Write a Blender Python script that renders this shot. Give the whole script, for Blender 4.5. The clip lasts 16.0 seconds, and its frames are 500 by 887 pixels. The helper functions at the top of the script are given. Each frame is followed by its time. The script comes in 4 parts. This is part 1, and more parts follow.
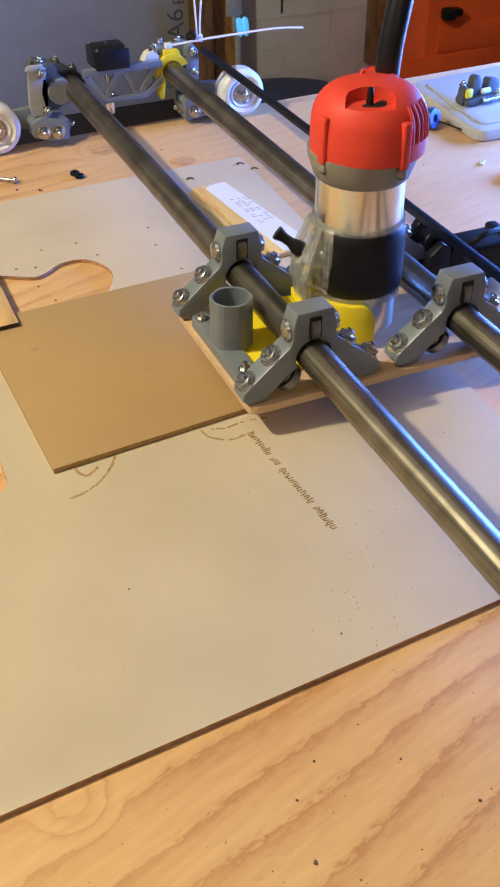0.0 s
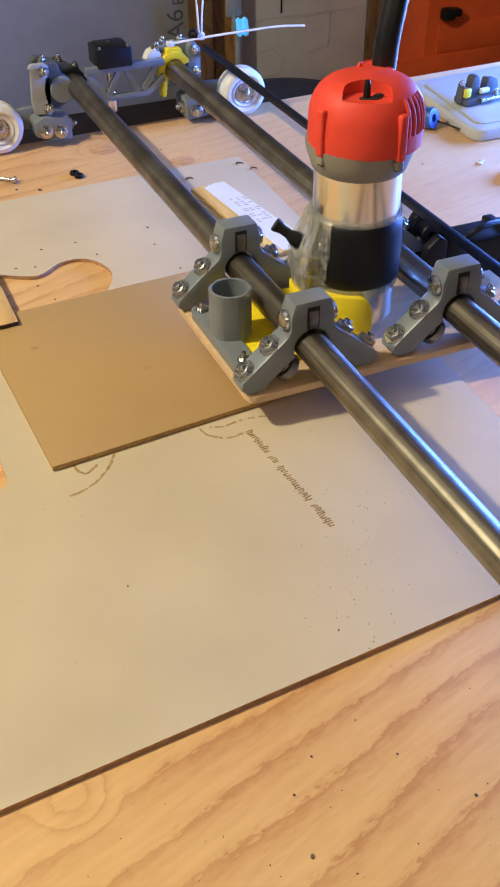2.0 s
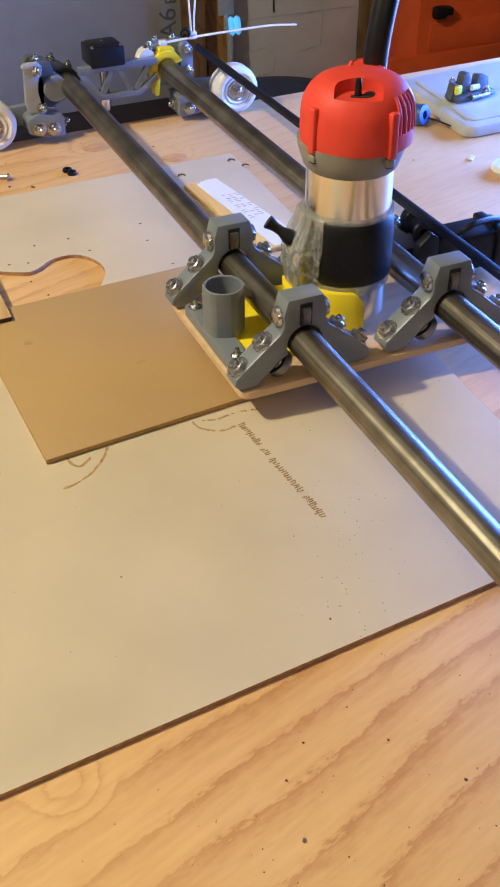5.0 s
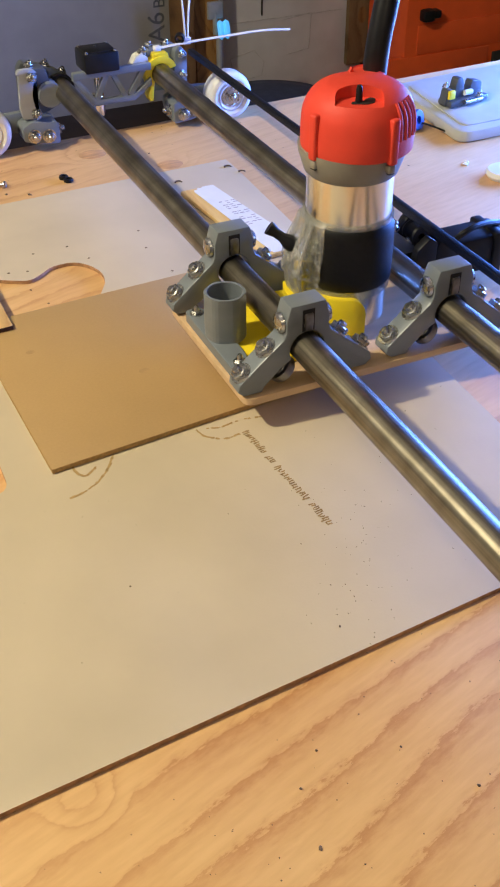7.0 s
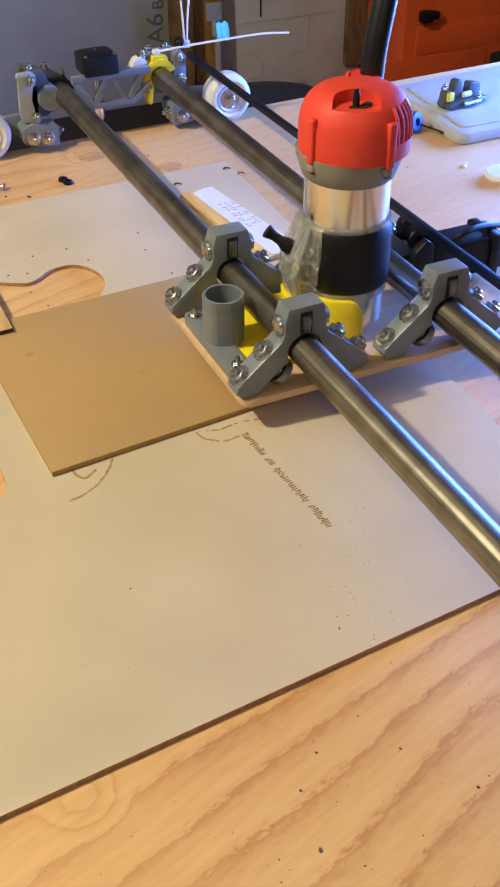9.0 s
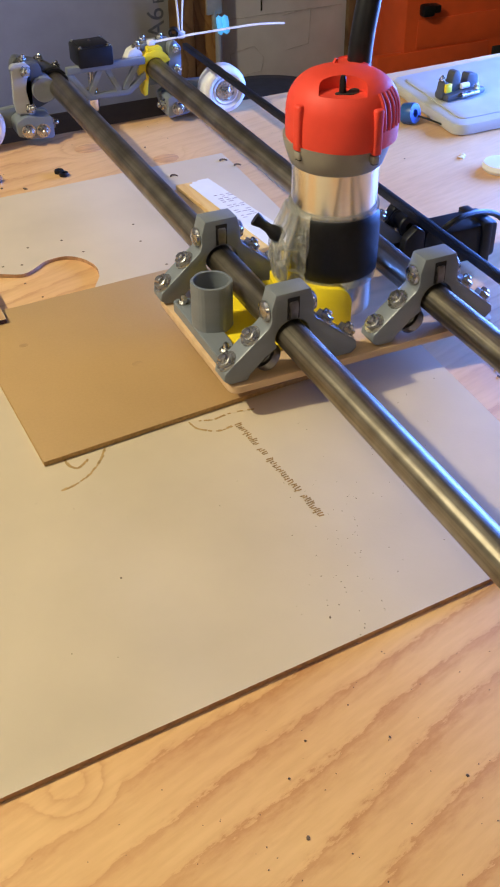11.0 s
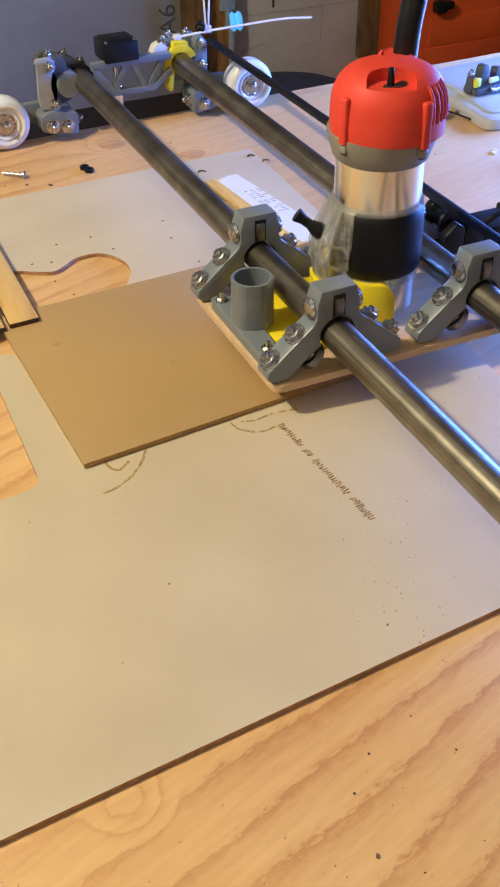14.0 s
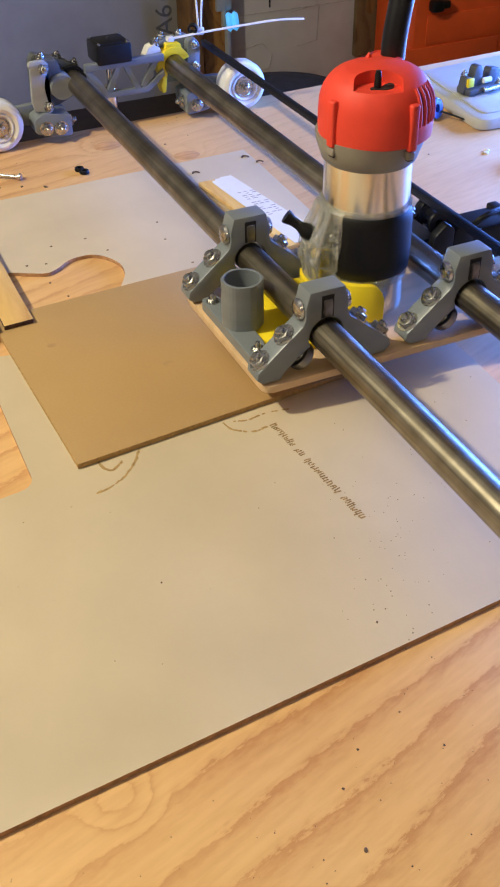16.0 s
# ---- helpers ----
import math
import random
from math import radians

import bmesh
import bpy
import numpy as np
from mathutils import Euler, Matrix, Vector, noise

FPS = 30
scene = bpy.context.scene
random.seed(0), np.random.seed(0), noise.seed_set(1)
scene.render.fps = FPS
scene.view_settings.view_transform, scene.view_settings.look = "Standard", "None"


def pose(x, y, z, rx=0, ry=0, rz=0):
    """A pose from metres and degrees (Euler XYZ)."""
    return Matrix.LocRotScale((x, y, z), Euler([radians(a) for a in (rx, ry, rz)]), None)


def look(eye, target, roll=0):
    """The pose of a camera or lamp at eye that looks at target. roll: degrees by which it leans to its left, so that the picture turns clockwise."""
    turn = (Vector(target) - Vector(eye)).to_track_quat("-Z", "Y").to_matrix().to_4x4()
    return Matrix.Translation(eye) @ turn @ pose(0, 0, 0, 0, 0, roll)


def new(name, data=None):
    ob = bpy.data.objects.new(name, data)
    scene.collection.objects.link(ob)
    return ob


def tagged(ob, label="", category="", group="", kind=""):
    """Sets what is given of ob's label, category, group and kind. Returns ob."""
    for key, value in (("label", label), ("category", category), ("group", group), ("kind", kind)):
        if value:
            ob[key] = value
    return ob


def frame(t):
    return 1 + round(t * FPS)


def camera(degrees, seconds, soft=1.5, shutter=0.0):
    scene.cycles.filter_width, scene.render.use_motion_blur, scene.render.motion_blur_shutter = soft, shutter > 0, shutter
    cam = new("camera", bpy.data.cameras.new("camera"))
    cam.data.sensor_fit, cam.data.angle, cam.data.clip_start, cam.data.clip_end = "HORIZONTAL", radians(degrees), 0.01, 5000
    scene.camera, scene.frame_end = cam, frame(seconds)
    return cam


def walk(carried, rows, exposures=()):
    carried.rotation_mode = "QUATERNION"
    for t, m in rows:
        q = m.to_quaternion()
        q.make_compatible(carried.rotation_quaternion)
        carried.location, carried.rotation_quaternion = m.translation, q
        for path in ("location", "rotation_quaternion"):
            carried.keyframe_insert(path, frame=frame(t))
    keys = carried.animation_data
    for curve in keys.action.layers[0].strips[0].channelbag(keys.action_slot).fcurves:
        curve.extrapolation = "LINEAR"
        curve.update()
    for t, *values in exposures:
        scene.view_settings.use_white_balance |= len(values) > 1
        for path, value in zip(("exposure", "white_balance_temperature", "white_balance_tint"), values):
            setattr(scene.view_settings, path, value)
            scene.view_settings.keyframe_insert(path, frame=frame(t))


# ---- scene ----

PATH = [
    (0, (0.0010, -0.0001, 0.4564), (0.6316, 1.4496, -0.7687), -0.22),
    (0.5, (0.0002, -0.0021, 0.4573), (0.6290, 1.4481, -0.7680), -0.29),
    (1, (-0.0007, -0.0033, 0.4579), (0.6303, 1.4454, -0.7681), -0.20),
    (1.5, (-0.0001, -0.0045, 0.4583), (0.6300, 1.4443, -0.7681), -0.23),
    (2, (0.0009, -0.0041, 0.4574), (0.6307, 1.4461, -0.7675), -0.27),
    (2.5, (0.0004, -0.0033, 0.4577), (0.6288, 1.4478, -0.7669), -0.36),
    (3, (-0.0015, -0.0031, 0.4590), (0.6295, 1.4463, -0.7663), -0.22),
    (3.5, (0.0010, -0.0036, 0.4575), (0.6325, 1.4459, -0.7674), -0.23),
    (4, (0.0040, -0.0068, 0.4550), (0.6340, 1.4426, -0.7707), -0.29),
    (6.5, (-0.0109, -0.0139, 0.4613), (0.6490, 1.4249, -0.7612), -0.22),
    (7, (-0.0115, -0.0063, 0.4622), (0.6503, 1.4311, -0.7609), -0.25),
    (7.5, (-0.0119, -0.0020, 0.4628), (0.6499, 1.4355, -0.7602), -0.29),
    (8, (-0.0126, -0.0029, 0.4640), (0.6494, 1.4355, -0.7577), -0.25),
    (8.5, (-0.0137, -0.0045, 0.4639), (0.6495, 1.4327, -0.7587), -0.24),
    (9, (-0.0121, -0.0066, 0.4642), (0.6518, 1.4305, -0.7581), -0.24),
    (9.5, (-0.0112, -0.0131, 0.4638), (0.6533, 1.4234, -0.7589), -0.20),
    (12, (-0.0024, -0.0103, 0.4562), (0.6471, 1.4275, -0.7730), -0.66),
    (12.5, (-0.0193, -0.0104, 0.4557), (0.6328, 1.4266, -0.7729), -0.56),
    (13, (-0.0320, 0.0002, 0.4535), (0.6188, 1.4382, -0.7748), -0.68),
    (13.5, (-0.0289, 0.0156, 0.4488), (0.6223, 1.4532, -0.7796), -0.63),
    (14, (-0.0266, 0.0165, 0.4481), (0.6269, 1.4534, -0.7801), -0.57),
    (14.5, (-0.0255, 0.0139, 0.4495), (0.6244, 1.4512, -0.7800), -0.81),
    (15, (-0.0253, 0.0136, 0.4504), (0.6260, 1.4508, -0.7785), -0.76),
    (15.5, (-0.0257, 0.0122, 0.4517), (0.6270, 1.4481, -0.7781), -0.75),
    (16, (-0.0231, 0.0097, 0.4525), (0.6287, 1.4459, -0.7774), -0.84),
]
cam = camera(27.5, 16.0, soft=2.1)
walk(cam, [(t, look(eye, target, roll)) for t, eye, target, roll in PATH], exposures=[(0.0, 0.0), (16.0, 0.0)])

# ---- light: a warm bulb over the bench, an added unseen fill lamp behind the camera, a blue lamp at the side ----
world = bpy.data.worlds.new("world")
scene.world = world
world.use_nodes = True
world.node_tree.nodes["Background"].inputs["Color"].default_value = (0.55, 0.6, 1.0, 1)
world.node_tree.nodes["Background"].inputs["Strength"].default_value = 0.05


def lamp(name, kind, energy, color, m, size=0.1, size_y=None):
    data = bpy.data.lights.new(name, kind)
    data.energy, data.color = energy, color
    if kind == "AREA":
        data.shape, data.size, data.size_y = "RECTANGLE", size, size_y or size
    else:
        data.shadow_soft_size = size
    ob = new(name, data)
    ob.matrix_world = m
    return ob


lamp("bulb_light", "POINT", 106, (1.0, 0.925, 0.655), pose(-0.88, 0.82, 1.38), size=0.035)
# added fill without a known source, lifts faces turned to the camera
lamp("front_fill_light", "POINT", 15, (1.0, 0.85, 0.55), pose(-0.55, -1.3, 1.5), size=0.12)
lamp("blue_lamp_light", "AREA", 54, (0.09, 0.24, 1.0), look((1.30, 0.94, 0.18), (0.45, 0.78, 0.07)), size=0.7, size_y=0.28)


# ---- materials ----
def material(name, color, rough=0.5, metal=0.0, spec=0.5, noise_scale=40.0, vary=0.12, bump=0.0, bump_scale=200.0,
             transmission=0.0, stretch=(1, 1, 1), stain=0.0, stain_scale=6.0, coat=0.0, rough_vary=0.0):
    mat = bpy.data.materials.new(name)
    mat.use_nodes = True
    nt = mat.node_tree
    b = nt.nodes["Principled BSDF"]
    b.inputs["Roughness"].default_value = rough
    b.inputs["Metallic"].default_value = metal
    b.inputs["Specular IOR Level"].default_value = spec
    b.inputs["Transmission Weight"].default_value = transmission
    b.inputs["Coat Weight"].default_value = coat
    tc = nt.nodes.new("ShaderNodeTexCoord")
    mp = nt.nodes.new("ShaderNodeMapping")
    mp.inputs["Scale"].default_value = stretch
    nt.links.new(tc.outputs["Object"], mp.inputs["Vector"])
    n1 = nt.nodes.new("ShaderNodeTexNoise")
    n1.inputs["Scale"].default_value, n1.inputs["Detail"].default_value = noise_scale, 6
    nt.links.new(mp.outputs[0], n1.inputs["Vector"])
    r = nt.nodes.new("ShaderNodeValToRGB")
    lo = [c * (1 - vary) for c in color]
    hi = [min(1, c * (1 + vary)) for c in color]
    r.color_ramp.elements[0].position, r.color_ramp.elements[1].position = 0.3, 0.7
    r.color_ramp.elements[0].color, r.color_ramp.elements[1].color = (*lo, 1), (*hi, 1)
    nt.links.new(n1.outputs["Fac"], r.inputs["Fac"])
    out = r.outputs["Color"]
    if stain:
        n2 = nt.nodes.new("ShaderNodeTexNoise")
        n2.inputs["Scale"].default_value, n2.inputs["Detail"].default_value = stain_scale, 5
        nt.links.new(tc.outputs["Object"], n2.inputs["Vector"])
        r2 = nt.nodes.new("ShaderNodeValToRGB")
        r2.color_ramp.elements[0].position, r2.color_ramp.elements[1].position = 0.35, 0.65
        r2.color_ramp.elements[0].color = (1 - stain, 1 - stain * 1.05, 1 - stain * 1.15, 1)
        r2.color_ramp.elements[1].color = (1, 1, 1, 1)
        nt.links.new(n2.outputs["Fac"], r2.inputs["Fac"])
        mx = nt.nodes.new("ShaderNodeMix")
        mx.data_type, mx.blend_type = "RGBA", "MULTIPLY"
        mx.inputs["Factor"].default_value = 1
        nt.links.new(out, mx.inputs["A"])
        nt.links.new(r2.outputs["Color"], mx.inputs["B"])
        out = mx.outputs["Result"]
    nt.links.new(out, b.inputs["Base Color"])
    if rough_vary:
        m3 = nt.nodes.new("ShaderNodeMapRange")
        m3.inputs["To Min"].default_value, m3.inputs["To Max"].default_value = rough - rough_vary, rough + rough_vary
        nt.links.new(n1.outputs["Fac"], m3.inputs["Value"])
        nt.links.new(m3.outputs[0], b.inputs["Roughness"])
    if bump:
        n3 = nt.nodes.new("ShaderNodeTexNoise")
        n3.inputs["Scale"].default_value, n3.inputs["Detail"].default_value = bump_scale, 4
        nt.links.new(mp.outputs[0], n3.inputs["Vector"])
        bp = nt.nodes.new("ShaderNodeBump")
        bp.inputs["Strength"].default_value, bp.inputs["Distance"].default_value = bump, 0.001
        nt.links.new(n3.outputs["Fac"], bp.inputs["Height"])
        nt.links.new(bp.outputs[0], b.inputs["Normal"])
    return mat


def wood(name, light, dark, bands=26.0, along="X", rough=0.55, warp=0.2, turn=0.0, knots=(), fade=0.0):
    """Softwood: broad flowing growth bands along one axis, soft on one side and crisp on the other, bent round knots, with fine fibre."""
    mat = bpy.data.materials.new(name)
    mat.use_nodes = True
    nt = mat.node_tree
    b = nt.nodes["Principled BSDF"]
    b.inputs["Roughness"].default_value = rough
    b.inputs["Specular IOR Level"].default_value = 0.3

    def node(kind, **values):
        n = nt.nodes.new("ShaderNode" + kind)
        for key, value in values.items():
            n.inputs[key.replace("_", " ")].default_value = value
        return n

    def maths(op, a, c):
        n = nt.nodes.new("ShaderNodeMath")
        n.operation = op
        for k, v in enumerate((a, c)):
            if isinstance(v, (int, float)):
                n.inputs[k].default_value = v
            else:
                nt.links.new(v, n.inputs[k])
        return n.outputs[0]

    def noise_at(vector, scale, detail, roughness=0.5):
        n = node("TexNoise", Scale=scale, Detail=detail, Roughness=roughness)
        nt.links.new(vector, n.inputs["Vector"])
        return n.outputs["Fac"]

    def ramp(fac, *stops):
        n = nt.nodes.new("ShaderNodeValToRGB")
        e = n.color_ramp.elements
        e[0].position, e[0].color = stops[0][0], (*stops[0][1], 1)
        e[1].position, e[1].color = stops[-1][0], (*stops[-1][1], 1)
        for at, col in stops[1:-1]:
            e.new(at).color = (*col, 1)
        nt.links.new(fac, n.inputs["Fac"])
        return n.outputs["Color"]

    def mixed(blend, a, c, fac=1.0):
        n = nt.nodes.new("ShaderNodeMix")
        n.data_type, n.blend_type = "RGBA", blend
        if isinstance(fac, float):
            n.inputs["Factor"].default_value = fac
        else:
            nt.links.new(fac, n.inputs["Factor"])
        nt.links.new(a, n.inputs["A"])
        nt.links.new(c, n.inputs["B"])
        return n.outputs["Result"]

    def mapped(vector, scale, rotation=0.0):
        n = node("Mapping", Scale=scale, Rotation=(0, 0, rotation))
        nt.links.new(vector, n.inputs["Vector"])
        return n.outputs[0]

    tc = nt.nodes.new("ShaderNodeTexCoord").outputs["Object"]
    grain = mapped(tc, (1, 1, 1), turn)
    flow = mapped(grain, (0.3, 1, 1) if along == "X" else (1, 0.3, 1))
    sep = nt.nodes.new("ShaderNodeSeparateXYZ")
    nt.links.new(flow, sep.inputs[0])
    field = maths("ADD", sep.outputs["Y" if along == "X" else "X"], maths("MULTIPLY", noise_at(flow, 6.0, 2.0, 0.4), warp))
    jag = mapped(grain, (70, 210, 90) if along == "X" else (210, 70, 90))
    field = maths("ADD", field, maths("MULTIPLY", noise_at(jag, 1.0, 5.0, 0.65), 0.6 / bands))
    for x, y, size, height in knots:
        dist = nt.nodes.new("ShaderNodeVectorMath")
        dist.operation = "DISTANCE"
        dist.inputs[1].default_value = (x, y, 0)
        nt.links.new(tc, dist.inputs[0])
        bell = node("MapRange", From_Min=0.0, From_Max=size, To_Min=height, To_Max=0.0)
        bell.interpolation_type = "SMOOTHERSTEP"
        nt.links.new(dist.outputs["Value"], bell.inputs["Value"])
        field = maths("ADD", field, bell.outputs[0])
    band = maths("FRACT", maths("MULTIPLY", field, bands), 0.0)
    mix = lambda k: [(1 - k) * a + k * c for a, c in zip(light, dark)]
    colour = ramp(band, (0.0, mix(0.12)), (0.12, mix(0.0)), (0.45, mix(0.12)), (0.70, mix(0.42)), (0.86, mix(0.9)), (0.90, mix(1.0)), (0.93, mix(0.4)), (1.0, mix(0.12)))
    if fade:
        plain = nt.nodes.new("ShaderNodeRGB")
        plain.outputs[0].default_value = (*mix(0.2), 1)
        calm = ramp(noise_at(tc, 3.2, 2.0), (0.42, (0, 0, 0)), (0.6, (fade, fade, fade)))
        # the veneer is plainer towards one corner of the sheet
        gap = nt.nodes.new("ShaderNodeVectorMath")
        gap.operation = "DISTANCE"
        gap.inputs[1].default_value = (0.36, -0.22, 0)
        nt.links.new(tc, gap.inputs[0])
        plainer = ramp(gap.outputs["Value"], (0.2, (0.9, 0.9, 0.9)), (0.55, (0, 0, 0)))
        calm = mixed("LIGHTEN", calm, plainer)
        colour = mixed("MIX", colour, plain.outputs[0], calm)
    fibre = noise_at(mapped(grain, (30, 230, 60) if along == "X" else (230, 30, 60)), 1.0, 4.0)
    colour = mixed("MULTIPLY", colour, ramp(fibre, (0.3, (0.92, 0.89, 0.86)), (0.62, (1, 1, 1))))
    colour = mixed("MULTIPLY", colour, ramp(noise_at(tc, 5.0, 3.0), (0.35, (0.90, 0.83, 0.80)), (0.65, (1, 1, 1))))
    nt.links.new(colour, b.inputs["Base Color"])
    bp = node("Bump", Strength=0.35, Distance=0.0006)
    nt.links.new(fibre, bp.inputs["Height"])
    nt.links.new(bp.outputs[0], b.inputs["Normal"])
    return mat


M = {}
M["ply"] = wood("pine_plywood", (0.77, 0.49, 0.22), (0.565, 0.29, 0.115), bands=41, along="X", warp=0.17, turn=radians(-14),
                knots=((-0.3567, -0.8621, 0.030, 0.04), (0.0107, -0.13, 0.05, 0.05), (-0.0582, -0.0608, 0.05, 0.05)), fade=0.75)
M["ply_edge"] = material("plywood_edge", (0.5, 0.33, 0.18), 0.7, noise_scale=30, vary=0.3, stretch=(1, 1, 30))
M["birch"] = material("birch_ply", (0.62, 0.42, 0.24), 0.5, noise_scale=30, vary=0.12, stretch=(0.2, 3, 1), bump=0.1)
M["scrap"] = wood("scrap_pine", (0.74, 0.51, 0.21), (0.62, 0.37, 0.13), bands=40, along="Y")
M["scrap_pale"] = wood("pale_strip_pine", (0.80, 0.60, 0.30), (0.72, 0.48, 0.22), bands=60, along="Y", warp=0.05)
M["knot"] = material("pine_knot", (0.56, 0.30, 0.13), 0.55, noise_scale=90, vary=0.25, stretch=(0.5, 2, 1))
M["smudge"] = material("dark_smudge", (0.40, 0.245, 0.10), 0.5, noise_scale=120, vary=0.2)
M["crate"] = wood("dark_crate", (0.03, 0.019, 0.013), (0.018, 0.011, 0.008), bands=20, along="X", warp=0.3)
M["char"] = material("burnt_edge", (0.06, 0.025, 0.012), 0.8, noise_scale=150, vary=0.5)
M["panel"] = material("coated_hardboard", (0.61, 0.50, 0.35), 0.42, spec=0.4, noise_scale=14, vary=0.04, stain=0.10, stain_scale=8, bump=0.06, bump_scale=500)
M["panel_edge"] = material("hardboard_edge", (0.42, 0.235, 0.12), 0.8, noise_scale=200, vary=0.3)
M["mdf"] = material("brown_fibreboard", (0.46, 0.29, 0.125), 0.45, spec=0.4, noise_scale=500, vary=0.03, stain=0.08, stain_scale=9, bump=0.1, bump_scale=900)
M["mdf_edge"] = material("fibreboard_edge", (0.42, 0.25, 0.09), 0.8, noise_scale=400, vary=0.25)
M["engrave"] = material("engraved_groove", (0.29, 0.17, 0.06), 0.9, noise_scale=300, vary=0.4)
M["engrave_pale"] = material("pale_engraved_groove", (0.38, 0.24, 0.095), 0.9, noise_scale=300, vary=0.3)
M["tube"] = material("steel_tube", (0.33, 0.29, 0.225), 0.40, metal=1.0, noise_scale=330, vary=0.35, stretch=(1, 0.014, 1), rough_vary=0.16, bump=0.22, bump_scale=420, stain=0.4, stain_scale=30)
M["grey"] = material("grey_print", (0.175, 0.195, 0.215), 0.34, noise_scale=60, vary=0.1, bump=0.12, bump_scale=900, stretch=(0.05, 0.05, 1))
# lighter copy of the grey print, with the bulb's light in its colour
M["grey_lit"] = material("lit_grey_print", (0.32, 0.33, 0.35), 0.45, noise_scale=60, vary=0.1, bump=0.12, bump_scale=900, stretch=(0.05, 0.05, 1))
M["yellow"] = material("yellow_print", (0.88, 0.67, 0.02), 0.42, noise_scale=50, vary=0.06, bump=0.1, bump_scale=900, stretch=(0.05, 0.05, 1))
M["red"] = material("red_plastic", (0.74, 0.058, 0.032), 0.56, spec=0.35, noise_scale=70, vary=0.05, bump=0.08, bump_scale=1500)
# the cap's red darkened to paint shade between the vent ridges
M["red_shaded"] = material("shaded_red_plastic", (0.22, 0.015, 0.014), 0.8, spec=0.1, noise_scale=70, vary=0.1)
M["collar"] = material("grey_plastic", (0.26, 0.24, 0.2), 0.5, noise_scale=70, vary=0.08, bump=0.05)
M["alu"] = material("brushed_aluminium", (0.87, 0.83, 0.75), 0.22, metal=1.0, noise_scale=60, vary=0.025, stretch=(1, 1, 8), rough_vary=0.04)
M["steel"] = material("dull_bearing_steel", (0.22, 0.21, 0.20), 0.4, metal=1.0, noise_scale=200, vary=0.2)
M["zinc"] = material("zinc_plated_steel", (0.50, 0.49, 0.47), 0.27, metal=1.0, noise_scale=200, vary=0.15, rough_vary=0.1)
M["black"] = material("black_plastic", (0.007, 0.007, 0.009), 0.45, spec=0.3, noise_scale=80, vary=0.3, bump=0.05)
M["rubber"] = material("black_rubber", (0.006, 0.006, 0.007), 0.5, spec=0.3, noise_scale=300, vary=0.3, bump=0.2, bump_scale=1200)
M["cable"] = material("cable_sheath", (0.007, 0.007, 0.008), 0.3, noise_scale=120, vary=0.3, bump=0.04)
M["clear"] = bpy.data.materials.new("clear_plastic")
M["clear"].use_nodes = True
_n, _l = M["clear"].node_tree.nodes, M["clear"].node_tree.links
_n.clear()
_out, _mix, _mix2 = _n.new("ShaderNodeOutputMaterial"), _n.new("ShaderNodeMixShader"), _n.new("ShaderNodeMixShader")
_tr, _gl, _df, _fr = _n.new("ShaderNodeBsdfTransparent"), _n.new("ShaderNodeBsdfGlossy"), _n.new("ShaderNodeBsdfDiffuse"), _n.new("ShaderNodeLayerWeight")
_tr.inputs["Color"].default_value = (0.94, 0.94, 0.91, 1)
_gl.inputs["Roughness"].default_value = 0.06
_df.inputs["Color"].default_value = (0.86, 0.85, 0.80, 1)
_fr.inputs["Blend"].default_value = 0.18
_gain = _n.new("ShaderNodeMath")
_gain.operation = "MULTIPLY_ADD"
_gain.inputs[1].default_value, _gain.inputs[2].default_value = 0.8, 0.12
_mix2.inputs[0].default_value = 0.17
_l.new(_tr.outputs[0], _mix2.inputs[1])
_l.new(_df.outputs[0], _mix2.inputs[2])
_l.new(_fr.outputs["Facing"], _gain.inputs[0])
_l.new(_gain.outputs[0], _mix.inputs[0])
_l.new(_mix2.outputs[0], _mix.inputs[1])
_l.new(_gl.outputs[0], _mix.inputs[2])
_l.new(_mix.outputs[0], _out.inputs[0])
# darker grey print; on the left tube clamp it stands for shade
M["greyd"] = material("dark_and_shaded_grey_print", (0.075, 0.08, 0.085), 0.4, noise_scale=60, vary=0.15, bump=0.12, bump_scale=900, stretch=(0.05, 0.05, 1))
M["white"] = material("white_urethane", (0.78, 0.76, 0.72), 0.35, noise_scale=40, vary=0.04, stain=0.06, stain_scale=40)
M["nylon"] = material("white_nylon", (0.8, 0.8, 0.82), 0.35, noise_scale=80, vary=0.03)
M["poly"] = material("white_polyethylene", (0.50, 0.50, 0.46), 0.3, noise_scale=40, vary=0.04, stain=0.06, stain_scale=20)
M["paper"] = material("paper_label", (0.72, 0.70, 0.64), 0.7, noise_scale=80, vary=0.03)
M["faint_ink"] = material("faded_print", (0.36, 0.30, 0.31), 0.7, noise_scale=80, vary=0.2)
M["pencil"] = material("faint_print", (0.46, 0.44, 0.48), 0.8, noise_scale=80, vary=0.2)
M["ink"] = material("dark_print", (0.10, 0.10, 0.11), 0.7, noise_scale=80, vary=0.2)
M["speck"] = material("dark_chip", (0.13, 0.08, 0.045), 0.8, noise_scale=200, vary=0.5)
M["card"] = material("grey_cardboard", (0.33, 0.31, 0.30), 0.75, noise_scale=14, vary=0.07, stain=0.1, stain_scale=4, bump=0.1)
M["box"] = material("pale_cardboard", (0.58, 0.56, 0.62), 0.75, noise_scale=14, vary=0.07, stain=0.12, stain_scale=4, bump=0.1)
M["timber"] = wood("brown_timber", (0.24, 0.13, 0.05), (0.14, 0.07, 0.025), bands=30, along="Y", rough=0.6)
M["honey"] = wood("honey_timber", (0.42, 0.22, 0.07), (0.28, 0.13, 0.04), bands=30, along="Y", rough=0.6, warp=0.3)
